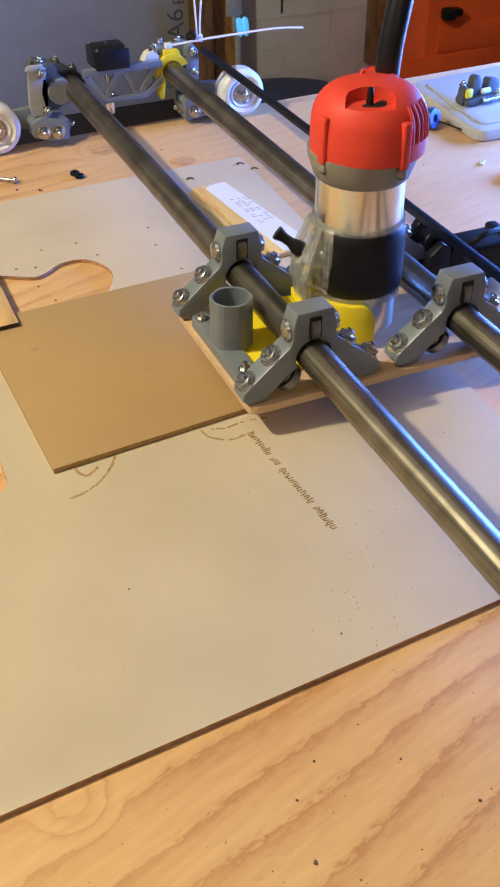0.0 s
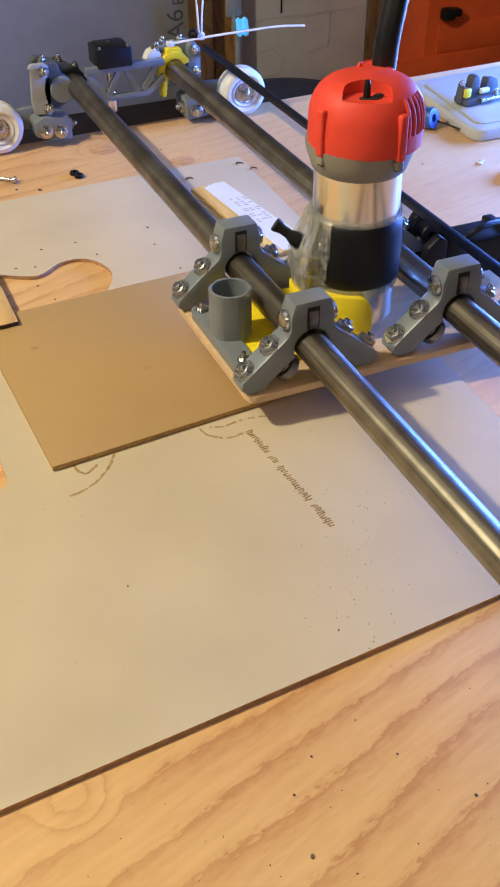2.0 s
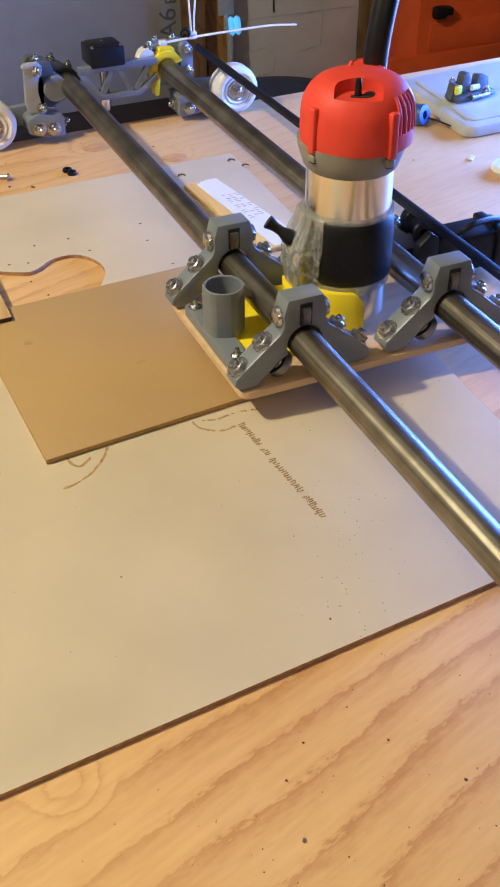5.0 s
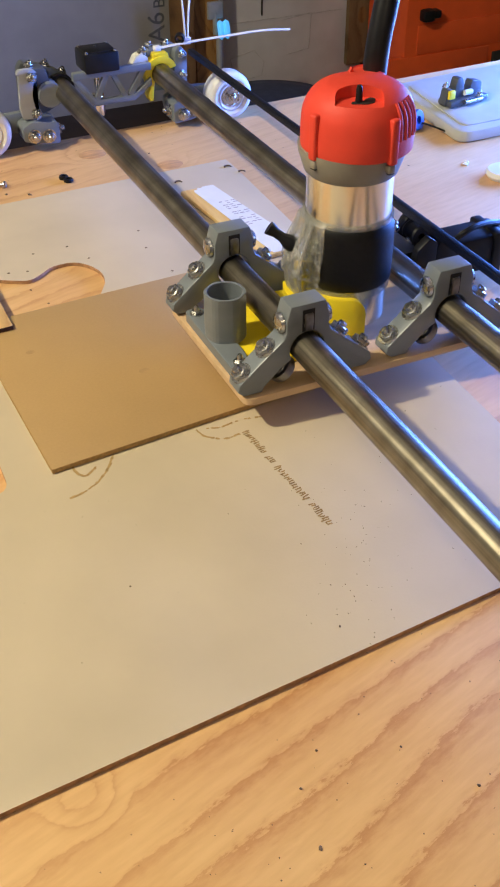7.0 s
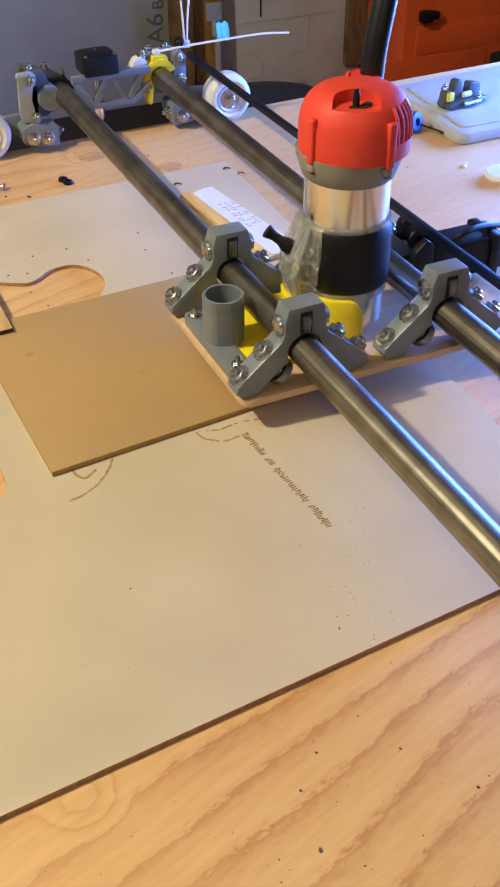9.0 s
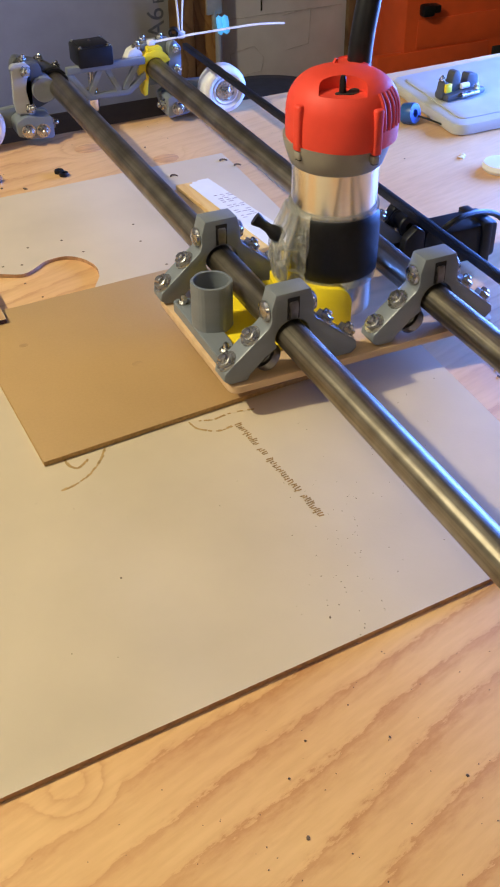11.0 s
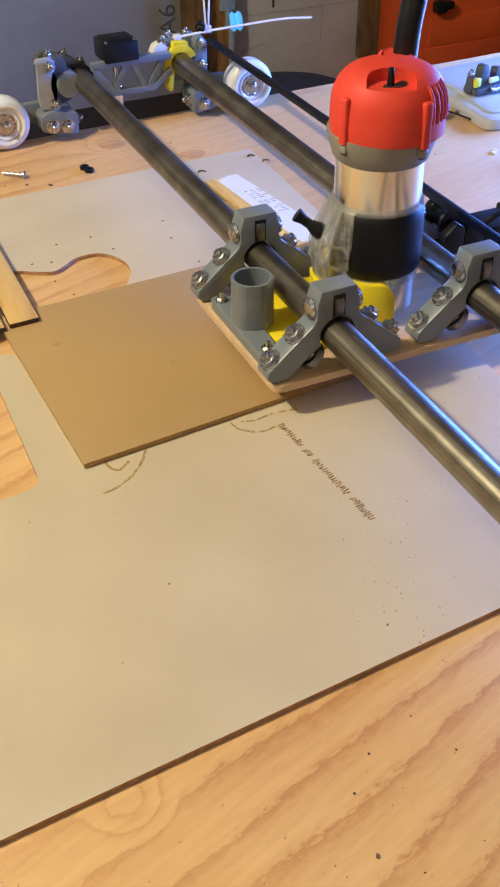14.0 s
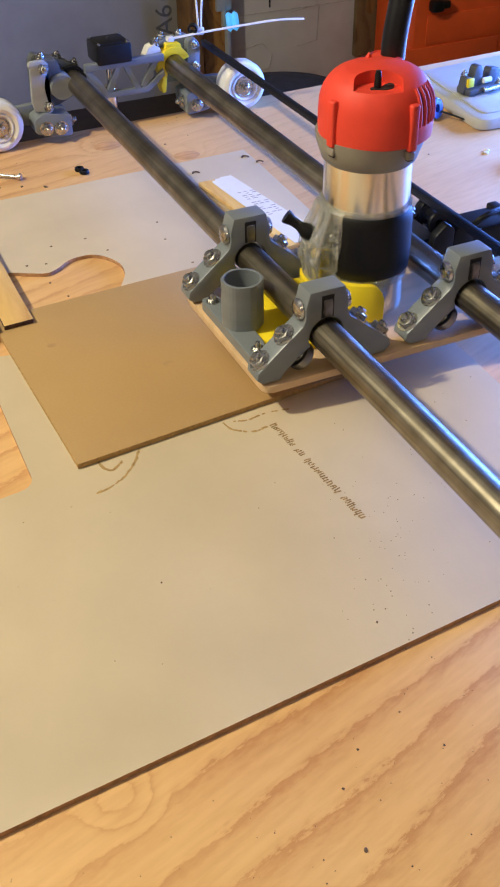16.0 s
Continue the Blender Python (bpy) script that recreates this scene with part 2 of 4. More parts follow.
M["olive"] = wood("olive_board", (0.2, 0.13, 0.07), (0.12, 0.075, 0.04), bands=18, along="Y", rough=0.7)
M["cabinet"] = material("orange_red_paint", (0.80, 0.105, 0.022), 0.4, noise_scale=20, vary=0.06, stain=0.12, stain_scale=6)
# near-black that paints the shade of slots and gaps; also on the rib screws
M["dark"] = material("painted_void", (0.015, 0.014, 0.014), 0.8, noise_scale=20, vary=0.3)
M["tyre"] = material("tyre_rubber", (0.018, 0.02, 0.026), 0.7, noise_scale=60, vary=0.3, bump=0.3, bump_scale=80)
M["bluep"] = material("blue_plastic", (0.02, 0.09, 0.30), 0.35, noise_scale=80, vary=0.08)
M["cyan"] = material("bright_blue_plastic", (0.12, 0.5, 0.95), 0.35, noise_scale=80, vary=0.08)
# emission added to the blue cap so that it looks brightly lit
_b = M["cyan"].node_tree.nodes["Principled BSDF"]
_b.inputs["Emission Color"].default_value, _b.inputs["Emission Strength"].default_value = (0.1, 0.5, 1.0, 1), 0.7
M["concrete"] = material("concrete", (0.22, 0.21, 0.2), 0.85, noise_scale=20, vary=0.12, stain=0.2, stain_scale=2, bump=0.2)
M["plaster"] = material("painted_plasterboard", (0.33, 0.31, 0.29), 0.8, noise_scale=6, vary=0.06, stain=0.1, stain_scale=2, bump=0.05)


# ---- builders ----
W = {}


def thing(name, base, label, category, group="", kind=""):
    ob = new(name)
    ob.empty_display_size = 0.02
    ob.location = base
    W[ob.name] = Matrix.Translation(base)
    return tagged(ob, label, category, group, kind)


def finish(bm, name, mat, smooth=40):
    me = bpy.data.meshes.new(name)
    bmesh.ops.recalc_face_normals(bm, faces=bm.faces[:])
    for f in bm.faces:
        f.smooth = True
    lim = radians(smooth)
    for e in bm.edges:
        if len(e.link_faces) == 2 and e.calc_face_angle(0) > lim:
            e.smooth = False
    bm.to_mesh(me)
    bm.free()
    for m in mat if isinstance(mat, (list, tuple)) else [mat]:
        me.materials.append(m)
    return me


def part(name, bm, mat, parent, label="", m=None, smooth=40):
    """One mesh under a thing or a part. Without m the mesh is in world space, with m it stands at that world pose."""
    wp = W[parent.name]
    if m is None:
        bm.transform(wp.inverted())
        ob = new(name, finish(bm, name, mat, smooth))
        W[ob.name] = wp
    else:
        ob = new(name, bm if isinstance(bm, bpy.types.Mesh) else finish(bm, name, mat, smooth))
        ob.matrix_basis = wp.inverted() @ m
        W[ob.name] = m
    ob.parent = parent
    return tagged(ob, label)


def solo(name, bm, mat, base, label, category, group="", kind="", smooth=40):
    """A thing of one mesh, given in world space, with its origin at base."""
    bm.transform(Matrix.Translation(-Vector(base)))
    ob = new(name, finish(bm, name, mat, smooth))
    ob.location = base
    W[ob.name] = Matrix.Translation(base)
    return tagged(ob, label, category, group, kind)


def box(bm, x0, y0, z0, x1, y1, z1, bev=0.0, seg=2, m=None):
    t = bmesh.new()
    v = bmesh.ops.create_cube(t, size=1)["verts"]
    for p in v:
        p.co = Vector(((x0 + x1) / 2 + p.co.x * (x1 - x0), (y0 + y1) / 2 + p.co.y * (y1 - y0), (z0 + z1) / 2 + p.co.z * (z1 - z0)))
    if bev:
        bmesh.ops.bevel(t, geom=t.edges[:], offset=bev, segments=seg, affect="EDGES", profile=0.5)
    if m is not None:
        t.transform(m)
    join(bm, t)
    return bm


def join(bm, t):
    me = bpy.data.meshes.new("tmp")
    t.to_mesh(me)
    t.free()
    bm.from_mesh(me)
    bpy.data.meshes.remove(me)


def lathe(bm, prof, m, seg=48, a0=0.0, a1=360.0):
    """Turns rows of (radius, z) round z; open arc when less than a full turn."""
    t = bmesh.new()
    full = a1 - a0 >= 359.9
    n = seg if full else seg + 1
    rings = []
    for i in range(n):
        a = radians(a0 + (a1 - a0) * i / seg)
        rings.append([t.verts.new((r * math.cos(a), r * math.sin(a), z)) for r, z in prof])
    for i in range(seg):
        p, q = rings[i], rings[(i + 1) % n]
        for k in range(len(prof) - 1):
            t.faces.new((p[k], q[k], q[k + 1], p[k + 1]))
    if not full and prof[0] == prof[-1]:
        for r in (rings[0], rings[-1]):
            t.faces.new(r[:-1])
    bmesh.ops.remove_doubles(t, verts=t.verts[:], dist=1e-6)
    t.transform(m)
    join(bm, t)
    return bm


def rod(bm, p, q, r, seg=16, bev=0.0):
    p, q = Vector(p), Vector(q)
    L = (q - p).length
    m = Matrix.Translation(p) @ (q - p).to_track_quat("Z", "Y").to_matrix().to_4x4()
    b = bev or min(r * 0.15, L * 0.2)
    return lathe(bm, [(0, 0), (r - b, 0), (r, b), (r, L - b), (r - b, L), (0, L)], m, seg)


def sweep(bm, pts, r, seg=10, flat=1.0, closed=False):
    """A tube through points; flat squeezes it along z."""
    pts = [Vector(p) for p in pts]
    n = len(pts)
    rings = []
    for i, p in enumerate(pts):
        d = (pts[min(i + 1, n - 1)] - pts[max(i - 1, 0)]).normalized()
        s = d.cross(Vector((0, 0, 1)))
        s = s.normalized() if s.length > 1e-4 else Vector((1, 0, 0))
        u = s.cross(d)
        rings.append([bm.verts.new(p + s * (r * math.cos(2 * math.pi * k / seg)) + u * (r * flat * math.sin(2 * math.pi * k / seg))) for k in range(seg)])
    for a, b in zip(rings, rings[1:]):
        for k in range(seg):
            bm.faces.new((a[k], a[(k + 1) % seg], b[(k + 1) % seg], b[k]))
    bm.faces.new(rings[0])
    bm.faces.new(rings[-1])
    return bm


def spline(pts, n=8):
    """Catmull-Rom through the points."""
    P = [Vector(p) for p in pts]
    P = [2 * P[0] - P[1]] + P + [2 * P[-1] - P[-2]]
    out = []
    for i in range(1, len(P) - 2):
        for k in range(n):
            t = k / n
            a, b, c, d = P[i - 1:i + 3]
            out.append(0.5 * (2 * b + (c - a) * t + (2 * a - 5 * b + 4 * c - d) * t * t + (3 * b - a - 3 * c + d) * t ** 3))
    return out + [P[-2]]


def slab(bm, outline, z0, z1, holes=(), bev=0.0):
    """A flat plate with through holes, from outlines in x, y."""
    t = bmesh.new()
    for loop in (outline, *holes):
        vs = [t.verts.new((x, y, z0)) for x, y in loop]
        for a, b in zip(vs, vs[1:] + vs[:1]):
            t.edges.new((a, b))
    bmesh.ops.triangle_fill(t, edges=t.edges[:], use_beauty=True)
    g = bmesh.ops.extrude_face_region(t, geom=t.faces[:])["geom"]
    bmesh.ops.translate(t, verts=[v for v in g if isinstance(v, bmesh.types.BMVert)], vec=(0, 0, z1 - z0))
    bmesh.ops.recalc_face_normals(t, faces=t.faces[:])
    if bev:
        es = [e for e in t.edges if len(e.link_faces) == 2 and e.calc_face_angle(0) > 1.0]
        bmesh.ops.bevel(t, geom=es, offset=bev, segments=2, affect="EDGES", profile=0.5)
    join(bm, t)
    return bm


def prism(bm, outline, y0, y1, m=None, bev=0.0):
    """An outline in x, z, drawn out along y."""
    t = bmesh.new()
    f = t.faces.new([t.verts.new((x, y0, z)) for x, z in outline])
    g = bmesh.ops.extrude_face_region(t, geom=[f])["geom"]
    bmesh.ops.translate(t, verts=[v for v in g if isinstance(v, bmesh.types.BMVert)], vec=(0, y1 - y0, 0))
    bmesh.ops.recalc_face_normals(t, faces=t.faces[:])
    if bev:
        es = [e for e in t.edges if len(e.link_faces) == 2 and e.calc_face_angle(0) > 0.35]
        bmesh.ops.bevel(t, geom=es, offset=bev, segments=2, affect="EDGES", profile=0.5)
    if m is not None:
        t.transform(m)
    join(bm, t)
    return bm


def edge_material(ob, mat, slot=1):
    """Side faces take a second material."""
    ob.data.materials.append(mat)
    for f in ob.data.polygons:
        if abs(f.normal.z) < 0.6:
            f.material_index = slot
    return ob


def rounded(pts, r, n=5):
    """Rounds the corners of an outline."""
    out = []
    P = [Vector(p) for p in pts]
    for i, p in enumerate(P):
        a, b = (P[i - 1] - p), (P[(i + 1) % len(P)] - p)
        k = min(r, a.length * 0.45, b.length * 0.45)
        s, e = p + a.normalized() * k, p + b.normalized() * k
        for j in range(n + 1):
            t = j / n
            q = (1 - t) ** 2 * s + 2 * t * (1 - t) * p + t * t * e
            out.append((q.x, q.y))
    return out


def hex_bolt(bm, m, r=0.0055, h=0.005, stud=0.003):
    """A hex nut on z with a washer and a rounded stud end."""
    lathe(bm, [(0, 0), (r * 1.25, 0), (r * 1.25, 0.0009), (0, 0.0009)], m, 20)
    lathe(bm, [(0, 0.0009), (r * 0.98, 0.0009), (r, 0.0014), (r, h - 0.0006), (r * 0.86, h), (0, h)], m, 6)
    lathe(bm, [(0, h), (r * 0.52, h), (r * 0.52, h + stud * 0.7), (r * 0.36, h + stud), (0, h + stud)], m, 14)
    return bm


def turn_to(p, d):
    return Matrix.Translation(p) @ Vector(d).to_track_quat("Z", "Y").to_matrix().to_4x4()


def carved(bm, cutter):
    """bm with the closed shape of cutter taken out of it."""
    pair = [new("uncut", finish(b, "uncut", [])) for b in (bm, cutter)]
    mod = pair[0].modifiers.new("cut", "BOOLEAN")
    mod.operation, mod.solver, mod.object = "DIFFERENCE", "EXACT", pair[1]
    bpy.context.view_layer.update()
    me = bpy.data.meshes.new_from_object(pair[0].evaluated_get(bpy.context.evaluated_depsgraph_get()))
    out = bmesh.new()
    out.from_mesh(me)
    for ob in pair:
        bpy.data.objects.remove(ob)
    return out


# ---- the shell of the garage ----
def shell():
    def wall(name, a, b, label):
        solo(name, box(bmesh.new(), *a, *b), M["plaster"], a, label, "wall", kind="structure")
    solo("floor", box(bmesh.new(), -2.6, -2.6, -0.95, 3.0, 3.2, -0.85), M["concrete"], (0, 0, -0.85), "grey stained concrete garage floor", "floor", kind="structure")
    solo("ceiling", box(bmesh.new(), -2.6, -2.6, 1.75, 3.0, 3.2, 1.85), M["plaster"], (0, 0, 1.75), "plain painted garage ceiling", "ceiling", kind="structure")
    wall("wall_north", (-2.6, 3.2, -0.95), (3.0, 3.3, 1.85), "plain painted wall behind the boxes")
    wall("wall_south", (-2.6, -2.7, -0.95), (3.0, -2.6, 1.85), "plain painted wall")
    wall("wall_west", (-2.7, -2.7, -0.95), (-2.6, 3.3, 1.85), "plain painted wall")
    wall("wall_east", (3.0, -2.7, -0.95), (3.1, 3.3, 1.85), "plain painted wall")


# ---- workbench ----
TURN = radians(2.2)


def workbench():
    root = thing("workbench", (0.4, 0.5, -0.85), "pine plywood workbench with sawdust and knots", "workbench")
    m = Matrix.Translation((0.36, 1.179, 0)) @ Matrix.Rotation(TURN, 4, "Z")
    bm = bmesh.new()
    box(bm, -1.25, -1.75, -0.019, 0.95, 0, 0, 0.0012)
    top = part("tabletop", bm, M["ply"], root, "honey-coloured plywood top with flowing grain", m=m)
    edge_material(top, M["ply_edge"])
    for x, y in ((-1.15, -1.65), (0.82, -1.65), (-1.15, -0.12), (0.82, -0.12)):
        part("leg", box(bmesh.new(), x - 0.045, y - 0.045, -0.85, x + 0.045, y + 0.045, -0.019, 0.003), M["timber"], root, m=m)
    for x, y, r in ((0.3757, 1.0495, 0.0125), (0.3042, 1.116, 0.0135)):
        bm = lathe(bmesh.new(), [(0, 0.0006), (r * 0.8, 0.0005), (r, 0.0001)], Matrix.Translation((x, y, 0)) @ Matrix.Diagonal((1.2, 1.0, 1, 1)), 24)
        part("knot", bm, M["knot"], top, "reddish pine knot")
    bm = bmesh.new()
    box(bm, -1.15, -0.1, -0.11, 0.85, -0.062, -0.019, 0.002)
    part("rail", bm, M["timber"], root, m=m)


# ---- sheets lying on the bench ----
def coated_panel():
    """Large coated hardboard sheet with waste shapes cut out of it."""
    a = radians(4.2)
    def front(x):
        return 0.3112 + (x - 0.002) * math.tan(a)
    outline = [(-0.4215, front(-0.4215)), (0.4115, front(0.4115)), (0.4200, 0.5430), (0.4356, 0.9946), (0.4356, 1.0277), (-0.4215, 0.9956)]
    holes = [[(p.x, p.y) for p in spline([(0.03, 0.873, 0), (0.08, 0.872, 0), (0.1233, 0.8594, 0), (0.1366, 0.8521, 0), (0.154, 0.8437, 0), (0.1665, 0.8486, 0),
             (0.181, 0.8594, 0), (0.1997, 0.8608, 0), (0.2125, 0.851, 0), (0.2201, 0.833, 0), (0.2193, 0.8158, 0), (0.2112, 0.7978, 0), (0.1706, 0.7377, 0), (0.1004, 0.7226, 0), (0.0301, 0.7377, 0)], 5)],
             rounded([(-0.1204, 0.5339), (0.0634, 0.5545), (0.0655, 0.6925), (-0.1204, 0.7025)], 0.012)]
    ob = solo("coated_panel", slab(bmesh.new(), outline, 0.0003, 0.0038, holes), M["panel"], (0.0, 0.32, 0.0),
              "beige coated hardboard sheet with cut-out shapes on the bench", "board", smooth=30)
    edge_material(ob, M["panel_edge"])
    # lettering cut into the sheet, too faint to read
    rnd = random.Random(5)
    bm = bmesh.new()
    p, q = Vector((0.2394, 0.5470)), Vector((0.2484, 0.4270))
    d = (q - p).normalized()
    s = Vector((d.y, -d.x))
    u = 0.0
    L = (q - p).length
    ang = math.atan2(d.y, d.x)
    n = 0
    while u < L - 0.003:
        n += 1
        w = rnd.uniform(0.0020, 0.0034)
        if n not in (8, 11, 21):
            tall = rnd.choice((0.0018, 0.0024, 0.0032))
            for k in (0, 1):
                c = p + d * (u + w * k * 0.8) + s * rnd.uniform(-0.0010, 0.0010)
                m = Matrix.Translation((c.x, c.y, 0.0038)) @ Matrix.Rotation(ang + rnd.uniform(-0.2007, 0.2007), 4, "Z")
                box(bm, -0.0005, -tall * rnd.uniform(0.7, 1), -0.0003, 0.0005, tall * rnd.uniform(0.7, 1), 0.0002, m=m)
            c = p + d * (u + w * 0.4) + s * rnd.choice((-0.0017, 0.0, 0.0017))
            m = Matrix.Translation((c.x, c.y, 0.0038)) @ Matrix.Rotation(ang + rnd.uniform(-0.5018, 0.5018), 4, "Z")
            box(bm, -w * 0.4, -0.0003, -0.0003, w * 0.4, 0.0003, 0.0002, m=m)
        u += w + 0.0017
    part("engraved_lettering", bm, M["engrave"], ob, "small illegible brown engraved lettering")["kind"] = "stuff"
    for pts in ([(0.0999, 0.5292), (0.1073, 0.5305), (0.1204, 0.5368), (0.1324, 0.5485), (0.1404, 0.5609)],
                [(0.1103, 0.5623), (0.1116, 0.5528), (0.1165, 0.5477), (0.1251, 0.5539)],
                [(0.2073, 0.5640), (0.2098, 0.5550), (0.2168, 0.5485), (0.2248, 0.5450), (0.2339, 0.5465)],
                [(0.2118, 0.5640), (0.2248, 0.5600), (0.2389, 0.5620), (0.2570, 0.5595)]):
        dots = spline([(x, y, 0.0039) for x, y in pts], 7)
        bm = bmesh.new()
        for i, c in enumerate(dots):
            if rnd.random() < (0.97 if pts[0][0] < 0.2 else 0.72):
                n = dots[min(i + 1, len(dots) - 1)] - dots[max(i - 1, 0)]
                m = Matrix.Translation((c.x + rnd.uniform(-0.0003, 0.0003), c.y + rnd.uniform(-0.0003, 0.0003), 0.0037)) @ Matrix.Rotation(math.atan2(n.y, n.x), 4, "Z")
                w = rnd.uniform(0.0006, 0.0011)
                box(bm, -rnd.uniform(0.0009, 0.0014), -w, -0.0003, rnd.uniform(0.0009, 0.0014), w, 0.0002 + 0.00006 * (i % 3), m=m)
        part("engraved_line", bm, M["engrave_pale"], ob, "thin curved engraved line of a drawing")
    # dark discs on the uncut sheet paint the shade in drilled holes
    for x, y in ((0.2820, 0.8972), (0.2760, 0.8591), (0.2068, 0.8942), (0.1727, 0.8932), (0.2188, 0.8621), (0.1586, 0.8611), (0.1415, 0.8651), (0.2820, 0.8039)):
        bm = lathe(bmesh.new(), [(0, 0.0039), (0.0014, 0.0039), (0.0011, 0.0041), (0, 0.0041)], Matrix.Translation((x, y, 0)), 8)
        part("drill_hole", bm, M["speck"], ob, "small dark disc painting the shade of a drilled hole")


def brown_board():
    pts = [(0.0951, 0.5589), (0.3303, 0.5779), (0.3227, 0.7893), (0.0870, 0.7777)]
    ob = solo("brown_fibreboard", slab(bmesh.new(), pts, 0.0042, 0.0082, bev=0.0004), M["mdf"], (*pts[0], 0.0042),
              "smooth brown fibreboard blank lying on the beige sheet", "board", smooth=30)
    edge_material(ob, M["mdf_edge"])
    for x, y, r in ((0.1223, 0.7154, 0.004), (0.1976, 0.6498, 0.0045)):
        bm = lathe(bmesh.new(), [(0, 0.00825), (r * 0.6, 0.00825), (r, 0.00821)], Matrix.Translation((x, y, 0)) @ Matrix.Diagonal((1, 0.7, 1, 1)), 14)
        part("smudge", bm, M["smudge"], ob, "faint dark smudge")


def scrap_planks():
    for i, pts in enumerate(([(0.1187, 0.7558), (0.1197, 0.96), (0.0956, 0.962), (0.0936, 0.7546)], [(0.0891, 0.7521), (0.0911, 0.962), (0.0, 0.965), (-0.02, 0.742)])):
        ob = solo("scrap_plank", slab(bmesh.new(), pts, 0.0084 if i == 0 else 0.0087, 0.0125, bev=0.0006), M["scrap"], (*pts[0], 0.006),
                  "pale pine offcut with a burnt edge on the beige sheet", "offcut", "offcuts on the sheet", smooth=30)
        edge_material(ob, M["char"])


def label_strip():
    root = thing("labelled_strip", (0.37, 0.87, 0.004), "narrow plywood strip with a torn white paper label", "wood strip")
    part("strip", slab(bmesh.new(), [(0.3515, 0.9564), (0.3895, 0.9574), (0.4135, 0.7878), (0.3674, 0.7848)], 0.0046, 0.0089, bev=0.0004), M["scrap_pale"], root)
    torn = [(0.3640, 0.9480), (0.3655, 0.9520), (0.3685, 0.9510), (0.3700, 0.9555), (0.3745, 0.9545), (0.3765, 0.9568), (0.3890, 0.9569), (0.4130, 0.7883), (0.3795, 0.7873)]
    lab = part("paper_label", slab(bmesh.new(), torn, 0.0091, 0.0095), M["paper"], root, "white printed paper label with a torn corner")
    bm = bmesh.new()
    rnd = random.Random(3)
    for i in range(14):
        y = 0.912 - i * 0.0046
        x = 0.3735 + 0.1 * (0.95 - y)
        for k in range(3):
            w = rnd.uniform(0.0025, 0.0055)
            if rnd.random() < 0.8:
                box(bm, x + k * 0.0066, y, 0.0095, x + k * 0.0066 + w, y + 0.0012, 0.0097)
    part("print_bars", bm, M["faint_ink"], lab)


# ---- moving machine ----
R1, R2, RZ, RR = 0.2871, 0.4111, 0.0605, 0.0118


def gantry():
    root = thing("router_gantry", (0.35, 1.165, 0.03), "cnc gantry of two steel tubes with a printed end frame", "cnc gantry")
    for x in (R1, R2):
        bm = bmesh.new()
        m = turn_to((x, -0.05, RZ), (0, 1, 0))
        lathe(bm, [(RR - 0.0016, 0), (RR, 0.0006), (RR, 1.222), (RR - 0.0016, 1.2225), (RR - 0.0018, 1.2), (RR - 0.0018, 0.02), (RR - 0.0016, 0)], m, 48)
        part("tube", bm, M["tube"], root, "dark scuffed steel tube")
    # left pillar that clamps the first tube
    bm = bmesh.new()
    out = rounded([(0.240, 0.034), (0.266, 0.032), (0.286, 0.040), (0.297, 0.052), (0.298, 0.068), (0.286, 0.080), (0.266, 0.088), (0.246, 0.094), (0.240, 0.085)], 0.004)
    prism(bm, out, 1.178, 1.192, bev=0.001)
    prism(bm, rounded([(0.247, 0.060), (0.262, 0.060), (0.272, 0.074), (0.268, 0.089), (0.250, 0.091)], 0.003), 1.160, 1.180, bev=0.001)
    # the shade on this clamp is painted with the darker grey
    pil = part("tube_clamp", bm, M["greyd"], root, "grey printed tube clamp")
    bm = bmesh.new()
    notch = [(0.266 + 0.0165 * math.cos(radians(a)), 0.0605 + 0.0175 * math.sin(radians(a))) for a in range(130, 231, 10)]
    prism(bm, rounded([(0.2325, 0.052), (0.235, 0.036), (0.256, 0.034)], 0.003)[3:] + list(reversed(notch)) + rounded([(0.258, 0.086), (0.252, 0.092), (0.236, 0.092), (0.2325, 0.086)], 0.003), 1.156, 1.163, bev=0.0008)
    # bulb light on the plate is put into the paler grey
    part("face_plate", bm, M["grey_lit"], pil, "grey scalloped face plate with bulb light in its pale colour")
    part("sleeve", lathe(bmesh.new(), [(0, 0), (0.0136, 0), (0.0143, 0.001), (0.0143, 0.028), (0, 0.028)], turn_to((0.2695, 1.1525, 0.0605), (0, 1, 0)), 32), M["grey"], pil, "dark printed sleeve")
    part("collar", lathe(bmesh.new(), [(RR + 0.0003, 0), (0.0162, 0), (0.0162, 0.008), (RR + 0.0003, 0.008), (RR + 0.0003, 0)], turn_to((R1, 1.1715, RZ), (0, 1, 0)), 32), M["black"], root)
    for x, z in ((0.250, 0.083), (0.251, 0.041)):
        part("bolt", hex_bolt(bmesh.new(), turn_to((x, 1.1555, z), (0.3, -1, 0.3)), 0.0052, 0.005), M["zinc"], pil)
    for x, y, z in ((0.252, 1.172, 0.0905), (0.274, 1.186, 0.0855), (0.293, 1.186, 0.0745)):
        part("bolt", hex_bolt(bmesh.new(), turn_to((x, y, z), (0.2, -0.3, 1)), 0.0045, 0.004), M["zinc"], pil)
    # right clamp
    bm = bmesh.new()
    prism(bm, rounded([(0.396, 0.036), (0.430, 0.036), (0.445, 0.050), (0.447, 0.078), (0.436, 0.088), (0.400, 0.086), (0.392, 0.07)], 0.004), 1.184, 1.200, bev=0.001)
    prism(bm, rounded([(0.4275, 0.040), (0.445, 0.044), (0.446, 0.080), (0.4375, 0.090), (0.4305, 0.084)], 0.003), 1.172, 1.184, bev=0.001)
    box(bm, 0.402, 1.186, 0.080, 0.432, 1.198, 0.088, 0.002)
